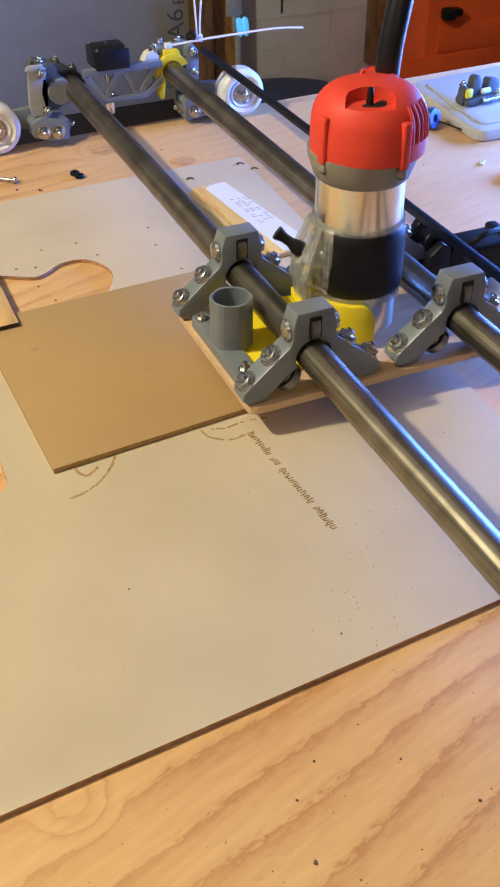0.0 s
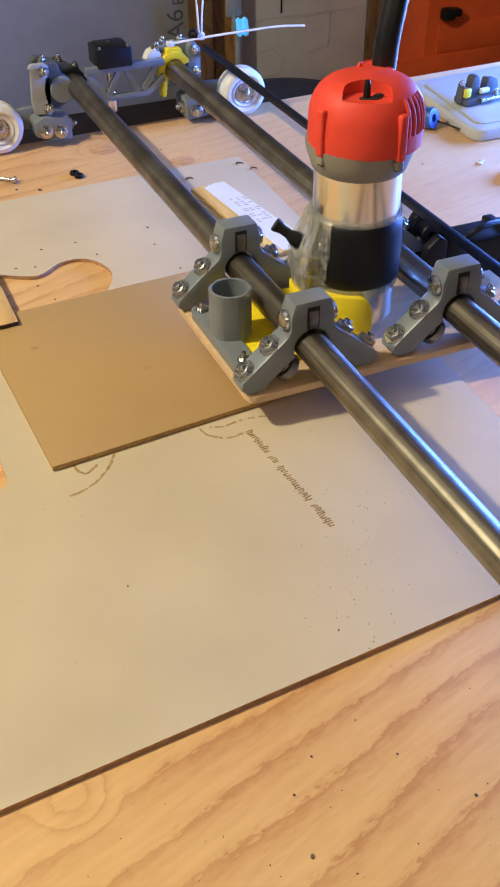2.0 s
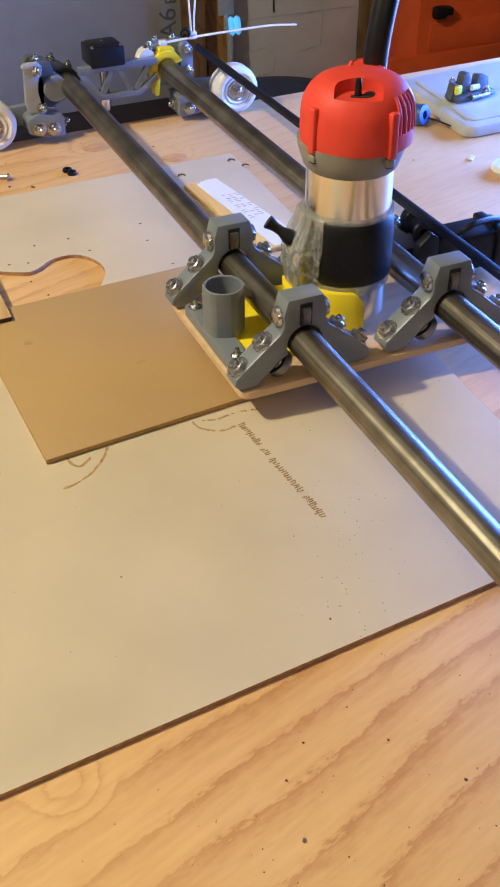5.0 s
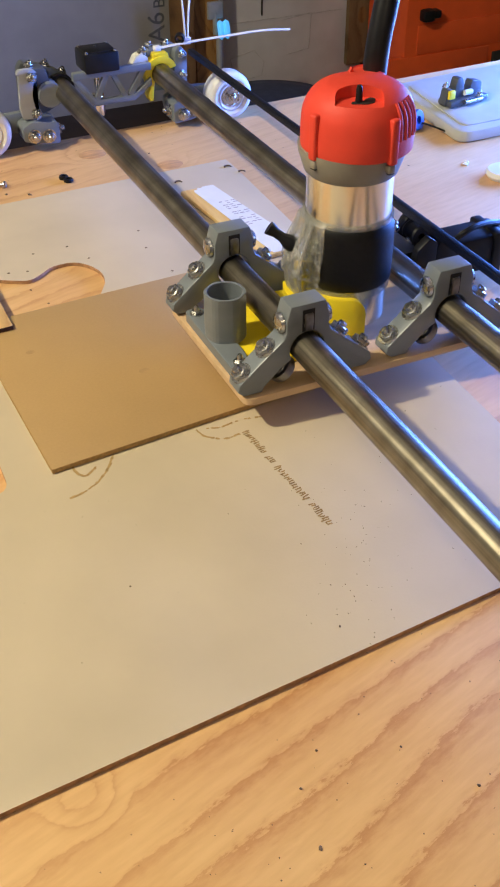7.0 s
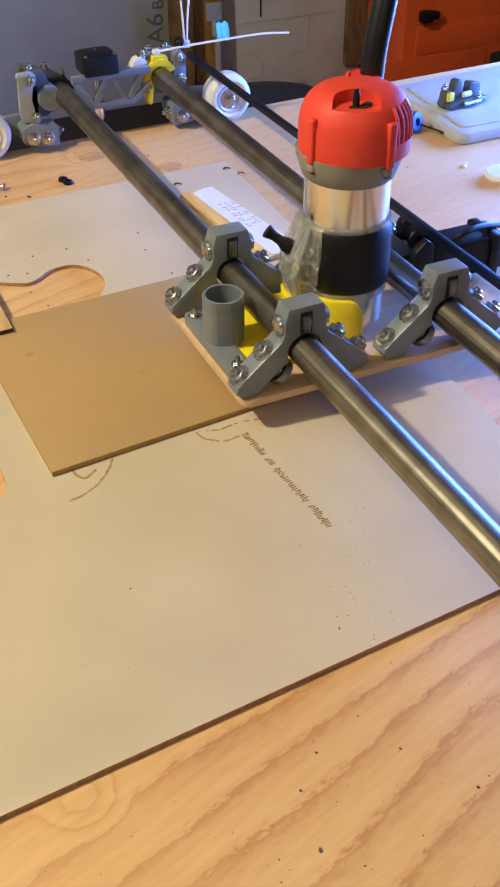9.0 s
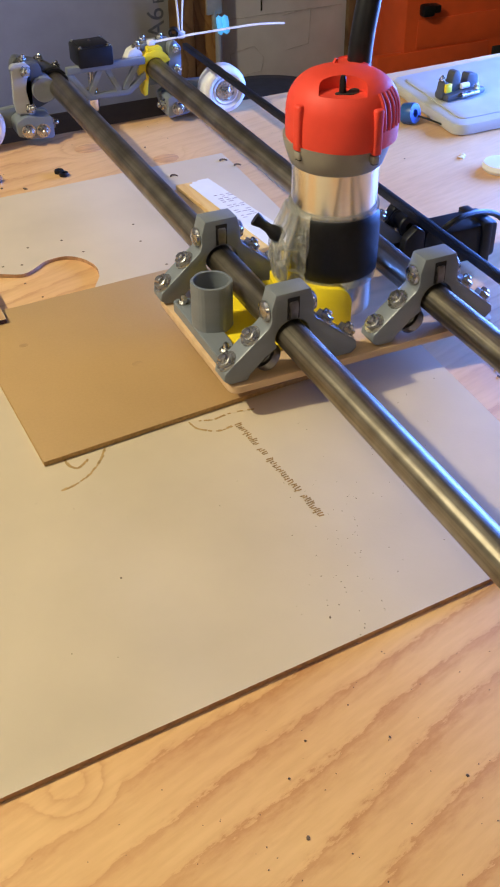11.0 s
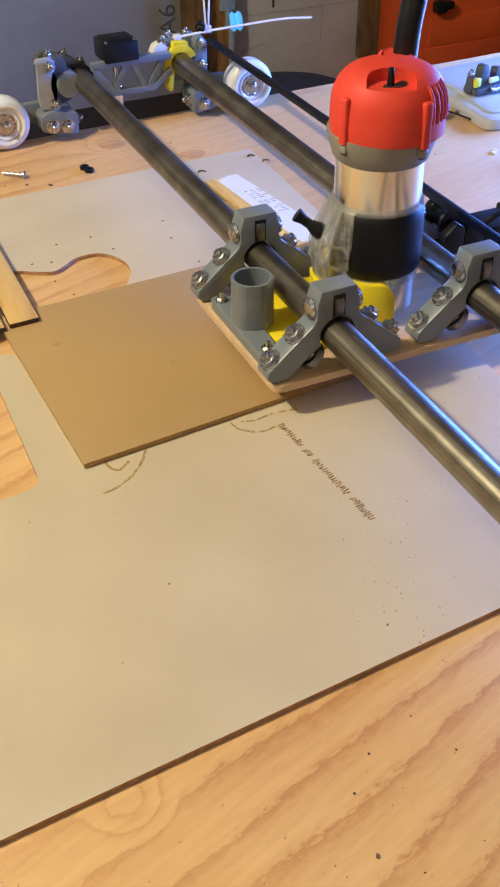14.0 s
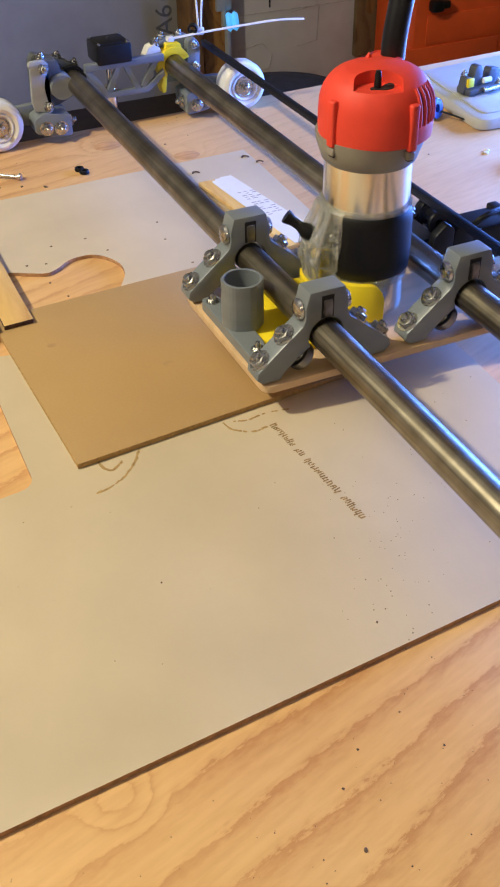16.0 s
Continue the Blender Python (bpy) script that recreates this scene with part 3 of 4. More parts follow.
    pir = part("tube_clamp", bm, M["grey"], root, "grey printed tube clamp")
    for x, z in ((0.438, 0.080), (0.439, 0.056)):
        part("bolt", hex_bolt(bmesh.new(), turn_to((x, 1.172, z), (0.5, -1, 0)), 0.0042, 0.004), M["zinc"], pir)
    for x, z in ((0.404, 0.0875), (0.426, 0.0875)):
        part("bolt", hex_bolt(bmesh.new(), turn_to((x, 1.192, z), (0.1, -0.3, 1)), 0.0045, 0.0045), M["zinc"], pir)
    bm = bmesh.new()
    prism(bm, rounded([(0.374, 0.072), (0.381, 0.084), (0.389, 0.087), (0.397, 0.080), (0.395, 0.072)], 0.002), 1.172, 1.186, bev=0.001)
    part("clamp_block", bm, M["white"], root, "pale printed clamp block")
    part("bolt", hex_bolt(bmesh.new(), turn_to((0.391, 1.178, 0.0855), (0.2, -0.2, 1)), 0.0048, 0.005), M["zinc"], pir)
    # truss between the clamps
    bm = bmesh.new()
    prism(bm, [(0.300, 0.0755), (0.396, 0.0755), (0.396, 0.0835), (0.300, 0.0835)], 1.166, 1.174, bev=0.0008)
    prism(bm, [(0.299, 0.0755), (0.323, 0.0425), (0.374, 0.0425), (0.396, 0.058), (0.396, 0.0655), (0.372, 0.0490), (0.327, 0.0490), (0.306, 0.0770)], 1.1665, 1.1735, bev=0.0006)
    for (x0, z0), (x1, z1) in (((0.326, 0.047), (0.341, 0.078)), ((0.348, 0.078), (0.363, 0.047)), ((0.369, 0.049), (0.387, 0.078))):
        d = Vector((x1 - x0, z1 - z0)).normalized()
        n = Vector((-d.y, d.x)) * 0.0030
        prism(bm, [(x0 + n.x, z0 + n.y), (x1 + n.x, z1 + n.y), (x1 - n.x, z1 - n.y), (x0 - n.x, z0 - n.y)], 1.167, 1.173)
    bm.transform(Matrix.Translation((0, -0.004, -0.006)))
    part("truss", bm, M["grey"], root, "grey printed triangular truss")
    # motor on the truss
    SH = Matrix.Translation((0.007, 0, -0.005))
    bm = bmesh.new()
    box(bm, 0.308, 1.160, 0.0795, 0.350, 1.200, 0.102, 0.0025)
    box(bm, 0.3115, 1.1635, 0.100, 0.3465, 1.1965, 0.1032, 0.001)
    bm.transform(SH)
    mot = part("stepper_motor", bm, M["black"], root, "black square stepper motor")
    for x, y in ((0.312, 1.164), (0.346, 1.164), (0.312, 1.196), (0.346, 1.196), (0.329, 1.185)):
        part("screw", hex_bolt(bmesh.new(), SH @ Matrix.Translation((x, y, 0.102)), 0.0018, 0.0018, 0.0006), M["zinc"], mot)
    part("type_plate", box(bmesh.new(), 0.326, 1.166, 0.1021, 0.345, 1.1695, 0.1027, m=SH), M["paper"], mot, "pale blank type plate")
    bm = bmesh.new()
    rod(bm, (0.332, 1.178, 0.071), (0.332, 1.178, 0.043), 0.0035, 16)
    lathe(bm, [(0, 0.020), (0.0068, 0.020), (0.0075, 0.0215), (0.0075, 0.0445), (0.0068, 0.046), (0, 0.046)], Matrix.Translation((0.332, 1.178, 0)), 20)
    part("coupling", bm, M["alu"], root, "small aluminium shaft coupling")
    # yellow clip round the second tube
    bm = bmesh.new()
    ang = [radians(a) for a in range(20, 226, 12)]
    ring = [(R2 + 0.0208 * math.cos(a), RZ + 0.0208 * math.sin(a)) for a in ang]
    tail = [(R2 - 0.0185, RZ - 0.0235), (R2 - 0.0165, RZ - 0.031), (R2 - 0.0120, RZ - 0.0305), (R2 - 0.0105, RZ - 0.018)]
    inner = [(R2 + (RR + 0.0004) * math.cos(a), RZ + (RR + 0.0004) * math.sin(a)) for a in reversed(ang)]
    prism(bm, ring + tail + inner, 1.169, 1.183, bev=0.0008)
    prism(bm, rounded([(R2 - 0.010, RZ + 0.0165), (R2 + 0.012, RZ + 0.0155), (R2 + 0.010, RZ + 0.0235), (R2 - 0.008, RZ + 0.0245)], 0.002), 1.171, 1.181, bev=0.0008)
    part("tube_clip", bm, M["yellow"], root, "bright yellow printed tube clip")
    # cable ties
    bm = bmesh.new()
    sweep(bm, spline([(0.398, 1.150, 0.097), (0.441, 1.149, 0.0995), (0.490, 1.148, 0.101), (0.535, 1.146, 0.102), (0.570, 1.144, 0.0995)], 6), 0.0027, 8, 0.45)
    box(bm, 0.396, 1.146, 0.0945, 0.404, 1.154, 0.1, 0.001)
    part("cable_tie", bm, M["nylon"], root, "long white nylon cable tie")
    bm = bmesh.new()
    sweep(bm, spline([(0.4385, 1.156, 0.098), (0.4375, 1.156, 0.120), (0.4355, 1.156, 0.150), (0.432, 1.157, 0.185)], 5), 0.0017, 8, 0.6)
    sweep(bm, spline([(0.4415, 1.156, 0.098), (0.4425, 1.156, 0.120), (0.446, 1.156, 0.150), (0.452, 1.157, 0.185)], 5), 0.0017, 8, 0.6)
    box(bm, 0.4355, 1.1525, 0.0955, 0.4445, 1.16, 0.1035, 0.001)
    part("cable_tie", bm, M["nylon"], root, "white cable tie standing upright")
    bm = bmesh.new()
    lathe(bm, [(0.0035, 0), (0.0058, 0), (0.0058, 0.006), (0.0035, 0.006), (0.0035, 0)], turn_to((0.428, 1.149, 0.104), (0.6, 1, 0.2)), 20)
    part("black_grommet", bm, M["black"], root)
    # belt and its black tensioner
    bm = bmesh.new()
    box(bm, 0.4545, -0.05, 0.0722, 0.4605, 1.19, 0.0790, 0.0005)
    part("drive_belt", bm, M["rubber"], root, "flat black toothed drive belt")


def wheel_truck(x, name_side):
    """A wheel fork with a white skate wheel that rolls on the bench."""
    root = thing("wheel_truck", (x, 1.165, 0.0), "grey printed wheel fork with a white skate wheel on the bench", "wheel truck", "gantry wheels")
    s = 1 if name_side == "in" else -1
    y0, y1 = 1.146, 1.176
    tip = x + s * (0.083 if s > 0 else 0.075)
    bm = bmesh.new()
    prism(bm, rounded([(x - s * 0.006, 0.022), (x + s * 0.012, 0.019), (tip - s * 0.018, 0.012), (tip, 0.008), (tip + s * 0.003, 0.030), (tip - s * 0.022, 0.040), (x + s * 0.02, 0.038), (x - s * 0.006, 0.036)], 0.004), 1.178, 1.187, bev=0.001)
    prism(bm, rounded([(tip - s * 0.042, 0.014), (tip - s * 0.022, 0.008), (tip + s * 0.001, 0.006), (tip + s * 0.001, 0.031), (tip - s * 0.03, 0.036), (tip - s * 0.042, 0.03)], 0.004), 1.150, 1.178, bev=0.001)
    fork = part("fork", bm, M["grey"], root)
    for dx, z in ((0.012, 0.017), (0.029, 0.019)):
        part("bolt", hex_bolt(bmesh.new(), turn_to((tip - s * dx, 1.150, z), (0, -1, 0)), 0.0065, 0.005, 0.004), M["zinc"], fork)
    part("bolt", hex_bolt(bmesh.new(), turn_to((tip + s * 0.001, 1.164, 0.019), (s, 0, 0.1)), 0.0062, 0.005, 0.004), M["zinc"], fork)
    mw = turn_to((x, y0, 0.029), (0, 1, 0))
    bm = bmesh.new()
    lathe(bm, [(0.0125, 0.004), (0.0155, 0.002), (0.0175, 0.0035), (0.0215, 0.0005), (0.0245, 0.001), (0.0278, 0.0045), (0.029, 0.009), (0.029, 0.022),
               (0.0275, 0.0275), (0.024, 0.030), (0.0125, 0.028), (0.0125, 0.004)], Matrix.Identity(4), 56)
    wheel = part("wheel", bm, M["white"], root, "worn white urethane skate wheel", m=mw)
    bm = bmesh.new()
    lathe(bm, [(0.004, 0.003), (0.0065, 0.003), (0.0075, 0.004), (0.0105, 0.004), (0.0115, 0.003), (0.0123, 0.003), (0.0123, 0.012), (0.004, 0.012), (0.004, 0.003)], mw, 32)
    part("bearing", bm_local(bm, mw), M["zinc"], wheel, "steel bearing", m=mw)
    bm = bmesh.new()
    hex_bolt(bm, turn_to((0, 0, 0.003), (0, 0, -1)), 0.0058, 0.004, 0.003)
    part("axle_nut", bm, M["zinc"], wheel, m=mw)
    return root, wheel


def bm_local(bm, m):
    bm.transform(m.inverted())
    return bm


def bracket_mesh():
    """Tube roller bracket: two splayed feet, a straddled tube, a square head. Origin on the tube's axis, front face at y = 0."""
    bm = bmesh.new()
    arc = [(0.0139 * math.cos(radians(a)), 0.0139 * math.sin(radians(a))) for a in range(-32, 213, 12)]
    left = [(-0.0215, -0.0125), (-0.030, -0.0205), (-0.0345, -0.0245), (-0.036, -0.0285), (-0.0505, -0.0285), (-0.0555, -0.0245), (-0.0545, -0.0185), (-0.046, -0.0110),
            (-0.036, -0.0025), (-0.0255, 0.0062), (-0.0190, 0.0115), (-0.0172, 0.0165), (-0.0172, 0.0255), (-0.0140, 0.037)]
    right = [(-x, z) for x, z in reversed(left)]
    outline = arc + left + right
    prism(bm, outline, 0, 0.018, bev=0.0013)
    return bm


def carriage():
    root = thing("router_carriage", (0.348, 0.617, 0.025), "plywood carriage plate with grey printed roller brackets riding the tubes", "cnc carriage")
    pl = part("base_plate", slab(bmesh.new(), rounded([(0.236, 0.5395), (0.468, 0.5395), (0.468, 0.692), (0.236, 0.692)], 0.009), 0.0245, 0.0308, bev=0.0005), M["birch"], root, "pale plywood plate with rounded corners")
    br = finish(bracket_mesh(), "roller_bracket", M["grey"], 35)
    nut = finish(hex_bolt(bmesh.new(), Matrix.Identity(4), 0.0068, 0.0052, 0.0030), "bolt", M["zinc"], 35)
    bm = bmesh.new()
    lathe(bm, [(0.004, -0.0035), (0.006, -0.0035), (0.0068, -0.0025), (0.0092, -0.0025), (0.01, -0.0035), (0.0108, -0.0035), (0.011, -0.0028), (0.011, 0.0028), (0.0108, 0.0035), (0.004, 0.0035), (0.004, -0.0035)], Matrix.Identity(4), 32)
    bear = finish(bm, "bearing", M["steel"], 35)
    bm = bmesh.new()
    lathe(bm, [(0, 0), (0.0074, 0), (0.0078, 0.001), (0.007, 0.0032), (0.0045, 0.0046), (0, 0.005)], Matrix.Identity(4), 24)
    dome = finish(bm, "bolt_head", M["zinc"], 35)
    # thin dark plate on the uncut face, paints the shade in the roller slot
    slot = finish(box(bmesh.new(), -0.0048, -0.0005, 0.0150, 0.0048, 0.0005, 0.0325), "slot", M["dark"], 35)
    for x in (R1, R2):
        for y, flip in ((0.5425, 0), (0.690, 180)):
            m = Matrix.Translation((x, y, RZ)) @ Matrix.Rotation(radians(flip), 4, "Z")
            b = part("roller_bracket", br, None, root, "grey layered printed roller bracket", m=m)
            for s in (-1, 1):
                for px, pz in ((-0.0295, 0.0026), (-0.0488, -0.0138)):
                    part("bolt", nut, None, b, m=m @ turn_to((s * -px * -1, 0.009, pz), (-0.64 * (1 if s > 0 else -1), 0, 0.77)))
                part("bolt_head", dome, None, b, m=m @ turn_to((s * 0.0172, 0.009, 0.0215), (s, 0, 0)))
                part("bearing", bear, None, b, m=m @ turn_to((s * 0.0172, 0.009, -0.0172), (0.707, 0, s * 0.707)))
            part("bearing", bear, None, b, m=m @ turn_to((0, 0.009, 0.0238), (1, 0, 0)))
            part("slot", slot, None, b, "dark patch painting the shaded slot of the top roller", m=m)
            part("slot", slot, None, b, "dark patch painting the shaded slot of the top roller", m=m @ Matrix.Translation((0, 0.018, 0)))
            for yy in (-0.0011, 0.0191):
                part("roller", ROLL, None, b, m=m @ Matrix.Translation((0, yy, 0.0225)))
    # pen cup beside the router
    bm = bmesh.new()
    slab(bm, rounded([(0.2385, 0.5665), (0.2525, 0.566), (0.2575, 0.586), (0.2575, 0.645), (0.2525, 0.664), (0.2385, 0.664)], 0.005), 0.0309, 0.040, bev=0.001)
    cup_at = Matrix.Translation((0.2545, 0.617, 0))
    facets = rounded([(0.2545 + 0.0178 * math.cos(radians(a)), 0.617 + 0.0178 * math.sin(radians(a))) for a in range(38, 390, 60)], 0.0062, 4)
    bore = [(0.2545 + 0.0136 * math.cos(radians(a)), 0.617 + 0.0136 * math.sin(radians(a))) for a in range(0, 360, 10)]
    slab(bm, facets, 0.0385, 0.0777, [bore], bev=0.0004)
    lathe(bm, [(0, 0.042), (0.0138, 0.042), (0.0138, 0.0385), (0, 0.0385)], cup_at, 24)
    cup = part("tool_cup", bm, M["grey"], root, "dark grey printed faceted cup on a foot", smooth=13)
    for x, y in ((0.2475, 0.575), (0.2455, 0.655)):
        part("screw", hex_bolt(bmesh.new(), Matrix.Translation((x, y, 0.040)), 0.0042, 0.003, 0.004), M["zinc"], cup)
    # yellow router mount
    bm = bmesh.new()
    slab(bm, rounded([(0.2582, 0.571), (0.310, 0.570), (0.345, 0.574), (0.350, 0.66), (0.300, 0.672), (0.2582, 0.655)], 0.003), 0.0309, 0.037, bev=0.0008)
    c = Matrix.Translation((CX, CY, 0))
    lathe(bm, [(0.0352, 0.037), (0.0405, 0.037), (0.0405, 0.066), (0.0398, 0.068), (0.0352, 0.068), (0.0352, 0.037)], c, 40, 196, 266)
    lathe(bm, [(0.0352, 0.037), (0.0405, 0.037), (0.0405, 0.076), (0.0352, 0.076), (0.0352, 0.037)], c, 16, 140, 178)
    lathe(bm, [(0.0352, 0.056), (0.049, 0.056), (0.049, 0.061), (0.0352, 0.061), (0.0352, 0.056)], c, 30, 150, 206)
    for v in bm.verts:
        a = math.degrees(math.atan2(v.co.y - CY, v.co.x - CX)) % 360
        if v.co.z > 0.06 and 248 < a < 267 and math.hypot(v.co.x - CX, v.co.y - CY) > 0.034:
            v.co.z -= 0.014 * (1 - math.sqrt(max(0.0, 1 - ((a - 248) / 18.5) ** 2)))
    part("router_mount", bm, M["yellow"], root, "bright yellow printed router mount")
    # belt motor at the side
    bm = bmesh.new()
    box(bm, 0.489, 0.664, 0.008, 0.560, 0.700, 0.043, 0.004)
    box(bm, 0.486, 0.661, 0.004, 0.499, 0.703, 0.046, 0.002)
    box(bm, 0.541, 0.661, 0.004, 0.552, 0.703, 0.045, 0.002)
    mot = part("side_motor", bm, M["black"], root, "black belt drive motor")
    bm = bmesh.new()
    prism(bm, rounded([(0.474, 0.012), (0.490, 0.010), (0.496, 0.030), (0.492, 0.052), (0.482, 0.060), (0.474, 0.050)], 0.004), 0.655, 0.703, bev=0.0012)
    part("motor_cable", sweep(bmesh.new(), spline([(0.500, 0.668, 0.044), (0.506, 0.664, 0.052), (0.520, 0.666, 0.055), (0.545, 0.675, 0.050), (0.575, 0.69, 0.036), (0.61, 0.70, 0.012), (0.66, 0.70, 0.0035)], 5), 0.0028, 8), M["rubber"], root, "thin black motor cable")
    part("motor_flange", bm, M["black"], root, "black plastic motor flange")
    bm = bmesh.new()
    prism(bm, rounded([(0.441, 0.0312), (0.474, 0.0312), (0.476, 0.058), (0.468, 0.072), (0.457, 0.069), (0.448, 0.05)], 0.004), 0.682, 0.6915, bev=0.001)
    prism(bm, rounded([(0.452, 0.0312), (0.474, 0.0312), (0.474, 0.054), (0.466, 0.060), (0.454, 0.05)], 0.003), 0.655, 0.664, bev=0.001)
    box(bm, 0.449, 0.664, 0.0312, 0.4735, 0.682, 0.040, 0.002)
    ten = part("belt_tensioner", bm, M["black"], root, "black plastic belt tensioner")
    bm = bmesh.new()
    lathe(bm, [(0.003, -0.009), (0.009, -0.009), (0.0095, -0.007), (0.0075, -0.006), (0.0075, 0.006), (0.0095, 0.007), (0.009, 0.009), (0.003, 0.009)], turn_to((0.462, 0.673, 0.058), (0, 1, 0)), 24)
    part("pulley", bm, M["black"], ten)
    for x, y, z in ((0.453, 0.6815, 0.042), (0.470, 0.6815, 0.064)):
        part("bolt", hex_bolt(bmesh.new(), turn_to((x, y, z), (0, -1, 0)), 0.0035, 0.003, 0.002), M["zinc"], ten)
    return root


CX, CY = 0.3575, 0.615


def router():
    root = thing("trim_router", (CX, CY, 0.031), "trim router with red cap and bare metal body in the carriage", "trim router")
    c = Matrix.Translation((CX, CY, 0))
    bm = bmesh.new()
    lathe(bm, [(0, 0.0375), (0.031, 0.0375), (0.0328, 0.039), (0.0328, 0.159), (0, 0.159)], c, 64)
    part("motor_body", bm, M["alu"], root, "brushed aluminium motor body")
    bm = bmesh.new()
    lathe(bm, [(0.0330, 0.157), (0.0352, 0.159), (0.0375, 0.166), (0.0395, 0.172), (0.0402, 0.1775), (0.033, 0.1775), (0.0330, 0.157)], c, 64)
    part("collar", bm, M["collar"], root, "warm grey plastic collar")
    o = Vector((CX + 0.0026, CY - 0.0015, 0))
    co = Matrix.Translation(o)
    prof = [(0.0395, 0.1762), (0.0410, 0.1775), (0.0414, 0.183), (0.0414, 0.188), (0.0413, 0.194), (0.0410, 0.199)]
    prof += [(p.x, p.y) for p in spline([(0.0408, 0.201, 0), (0.0399, 0.2050, 0), (0.0376, 0.2105, 0), (0.0340, 0.2155, 0), (0.0290, 0.2194, 0), (0.0235, 0.2218, 0)], 4)]
    prof += [(0.0235 * (1 - k / 10), 0.2218 + 0.0022 * math.sin(k / 10 * math.pi / 2)) for k in range(1, 11)]
    right, away = Vector((0.87, -0.5, 0)), Vector((0.5, 0.87, 0))
    floor_z = 0.2146
    # the pocket of the switch, with a straight front and a rounded back, is cut out of the dome
    rim = [(-0.0168, -0.05), (0.0168, -0.05)] + [(0.0168 * math.cos(radians(a)), -0.024 + 0.0125 * math.sin(radians(a))) for a in range(0, 181, 12)]
    cut = bmesh.new()
    slab(cut, [tuple((o + right * r + away * f).xy) for r, f in rim], floor_z, 0.24)
    shaped = carved(lathe(bmesh.new(), [(0, 0.1762)] + prof, co, 96), cut)
    cap = part("cap", shaped, M["red"], root, "bright red plastic motor cap", smooth=38)
    # raised ribs and vents on the cap
    for a in (193, 278):
        r = co @ Matrix.Rotation(radians(a), 4, "Z")
        part("rib", box(bmesh.new(), 0.0385, -0.0036, 0.1745, 0.0440, 0.0036, 0.2075, 0.0018, 3, m=r), M["red"], cap)
        part("rib_foot", box(bmesh.new(), 0.0370, -0.0034, 0.1680, 0.0428, 0.0034, 0.1742, 0.0016, 3, m=r), M["collar"], cap)
        part("rib_screw", box(bmesh.new(), 0.0385, -0.0026, 0.1672, 0.0420, 0.0026, 0.1686, 0.0004, 1, m=r), M["dark"], cap)
    for k in range(5):
        r = co @ Matrix.Rotation(radians(287 + k * 7.5), 4, "Z")
        bm = bmesh.new()
        sweep(bm, spline([r @ Vector((a, 0, z)) for a, z in ((0.0411, 0.190), (0.0409, 0.197), (0.0401, 0.2035), (0.0380, 0.2095), (0.0344, 0.2147))], 5), 0.0016, 8)
        part("vent_ridge", bm, M["red"], cap)
        # no cut here: a dark red strip paints the slot's shade
        r = co @ Matrix.Rotation(radians(290.7 + k * 7.5), 4, "Z")
        bm = bmesh.new()
        sweep(bm, spline([r @ Vector((a, 0, z)) for a, z in ((0.0407, 0.190), (0.0405, 0.197), (0.0397, 0.2035), (0.0376, 0.2095), (0.0340, 0.2147))], 5), 0.0012, 8)
        part("vent_slot_shade", bm, M["red_shaded"], cap, "dark red strip painting the shade of a vent slot")
    # switch pocket
    pocket = o + right * 0.001 + away * -0.0215
    tilt = Matrix.Translation((pocket.x, pocket.y, floor_z + 0.0002)) @ Matrix.Rotation(radians(-28), 4, "Z")
    # flat near-black patch on the pocket floor, paints the shade of a recess
    bm = bmesh.new()
    slab(bm, rounded([(-0.007, -0.005), (0.005, -0.005), (0.0095, -0.001), (0.0105, 0.006), (0.0075, 0.009), (0.004, 0.006), (0.002, 0.001), (-0.006, -0.001)], 0.002), -0.001, 0.0004)
    bm.transform(tilt)
    part("recess", bm, M["dark"], cap, "dark patch painting the shaded recess of the switch")
    bm = bmesh.new()
    lathe(bm, [(0, 0), (0.0026, 0), (0.0023, 0.010), (0.0017, 0.0128), (0, 0.0132)], tilt @ Matrix.Translation((-0.0015, -0.001, -0.001)), 16)
    part("spindle_pin", bm, M["black"], cap, "small dark pin")
    # cable boot and cable
    bm = bmesh.new()
    lathe(bm, [(0, -0.004), (0.0145, -0.004), (0.0135, 0.002), (0.0105, 0.004), (0.0098, 0.003), (0, 0.003)], Matrix.Translation((CX + 0.018, CY + 0.02, 0.2265)), 28)
    prism(bm, [(-0.003, 0), (0.004, 0), (0.0, 0.007)], -0.0012, 0.0012, Matrix.Translation((CX + 0.004, CY + 0.018, 0.2275)), bev=0.0003)
    bm.transform(Matrix.Translation((0.002, 0, -0.0085)))
    part("cable_boot", bm, M["red"], cap)
    bm = bmesh.new()
    sweep(bm, spline([(CX + 0.018, CY + 0.02, 0.226), (CX + 0.020, CY + 0.021, 0.245), (CX + 0.026, CY + 0.024, 0.27), (CX + 0.036, CY + 0.030, 0.30), (CX + 0.055, CY + 0.04, 0.345), (CX + 0.09, CY + 0.06, 0.42), (CX + 0.12, CY + 0.09, 0.52)], 6), 0.0090, 16)
    bm.transform(Matrix.Translation((0.009, 0, -0.0085)))
    part("power_cable", bm, M["cable"], root, "thick black power cable")
    # clear base shell with black grip
    bm = bmesh.new()
    lathe(bm, [(0.0332, 0.066), (0.0362, 0.066), (0.0362, 0.123), (0.0345, 0.1245), (0.0332, 0.1245), (0.0332, 0.066)], c, 44, 120, 212)
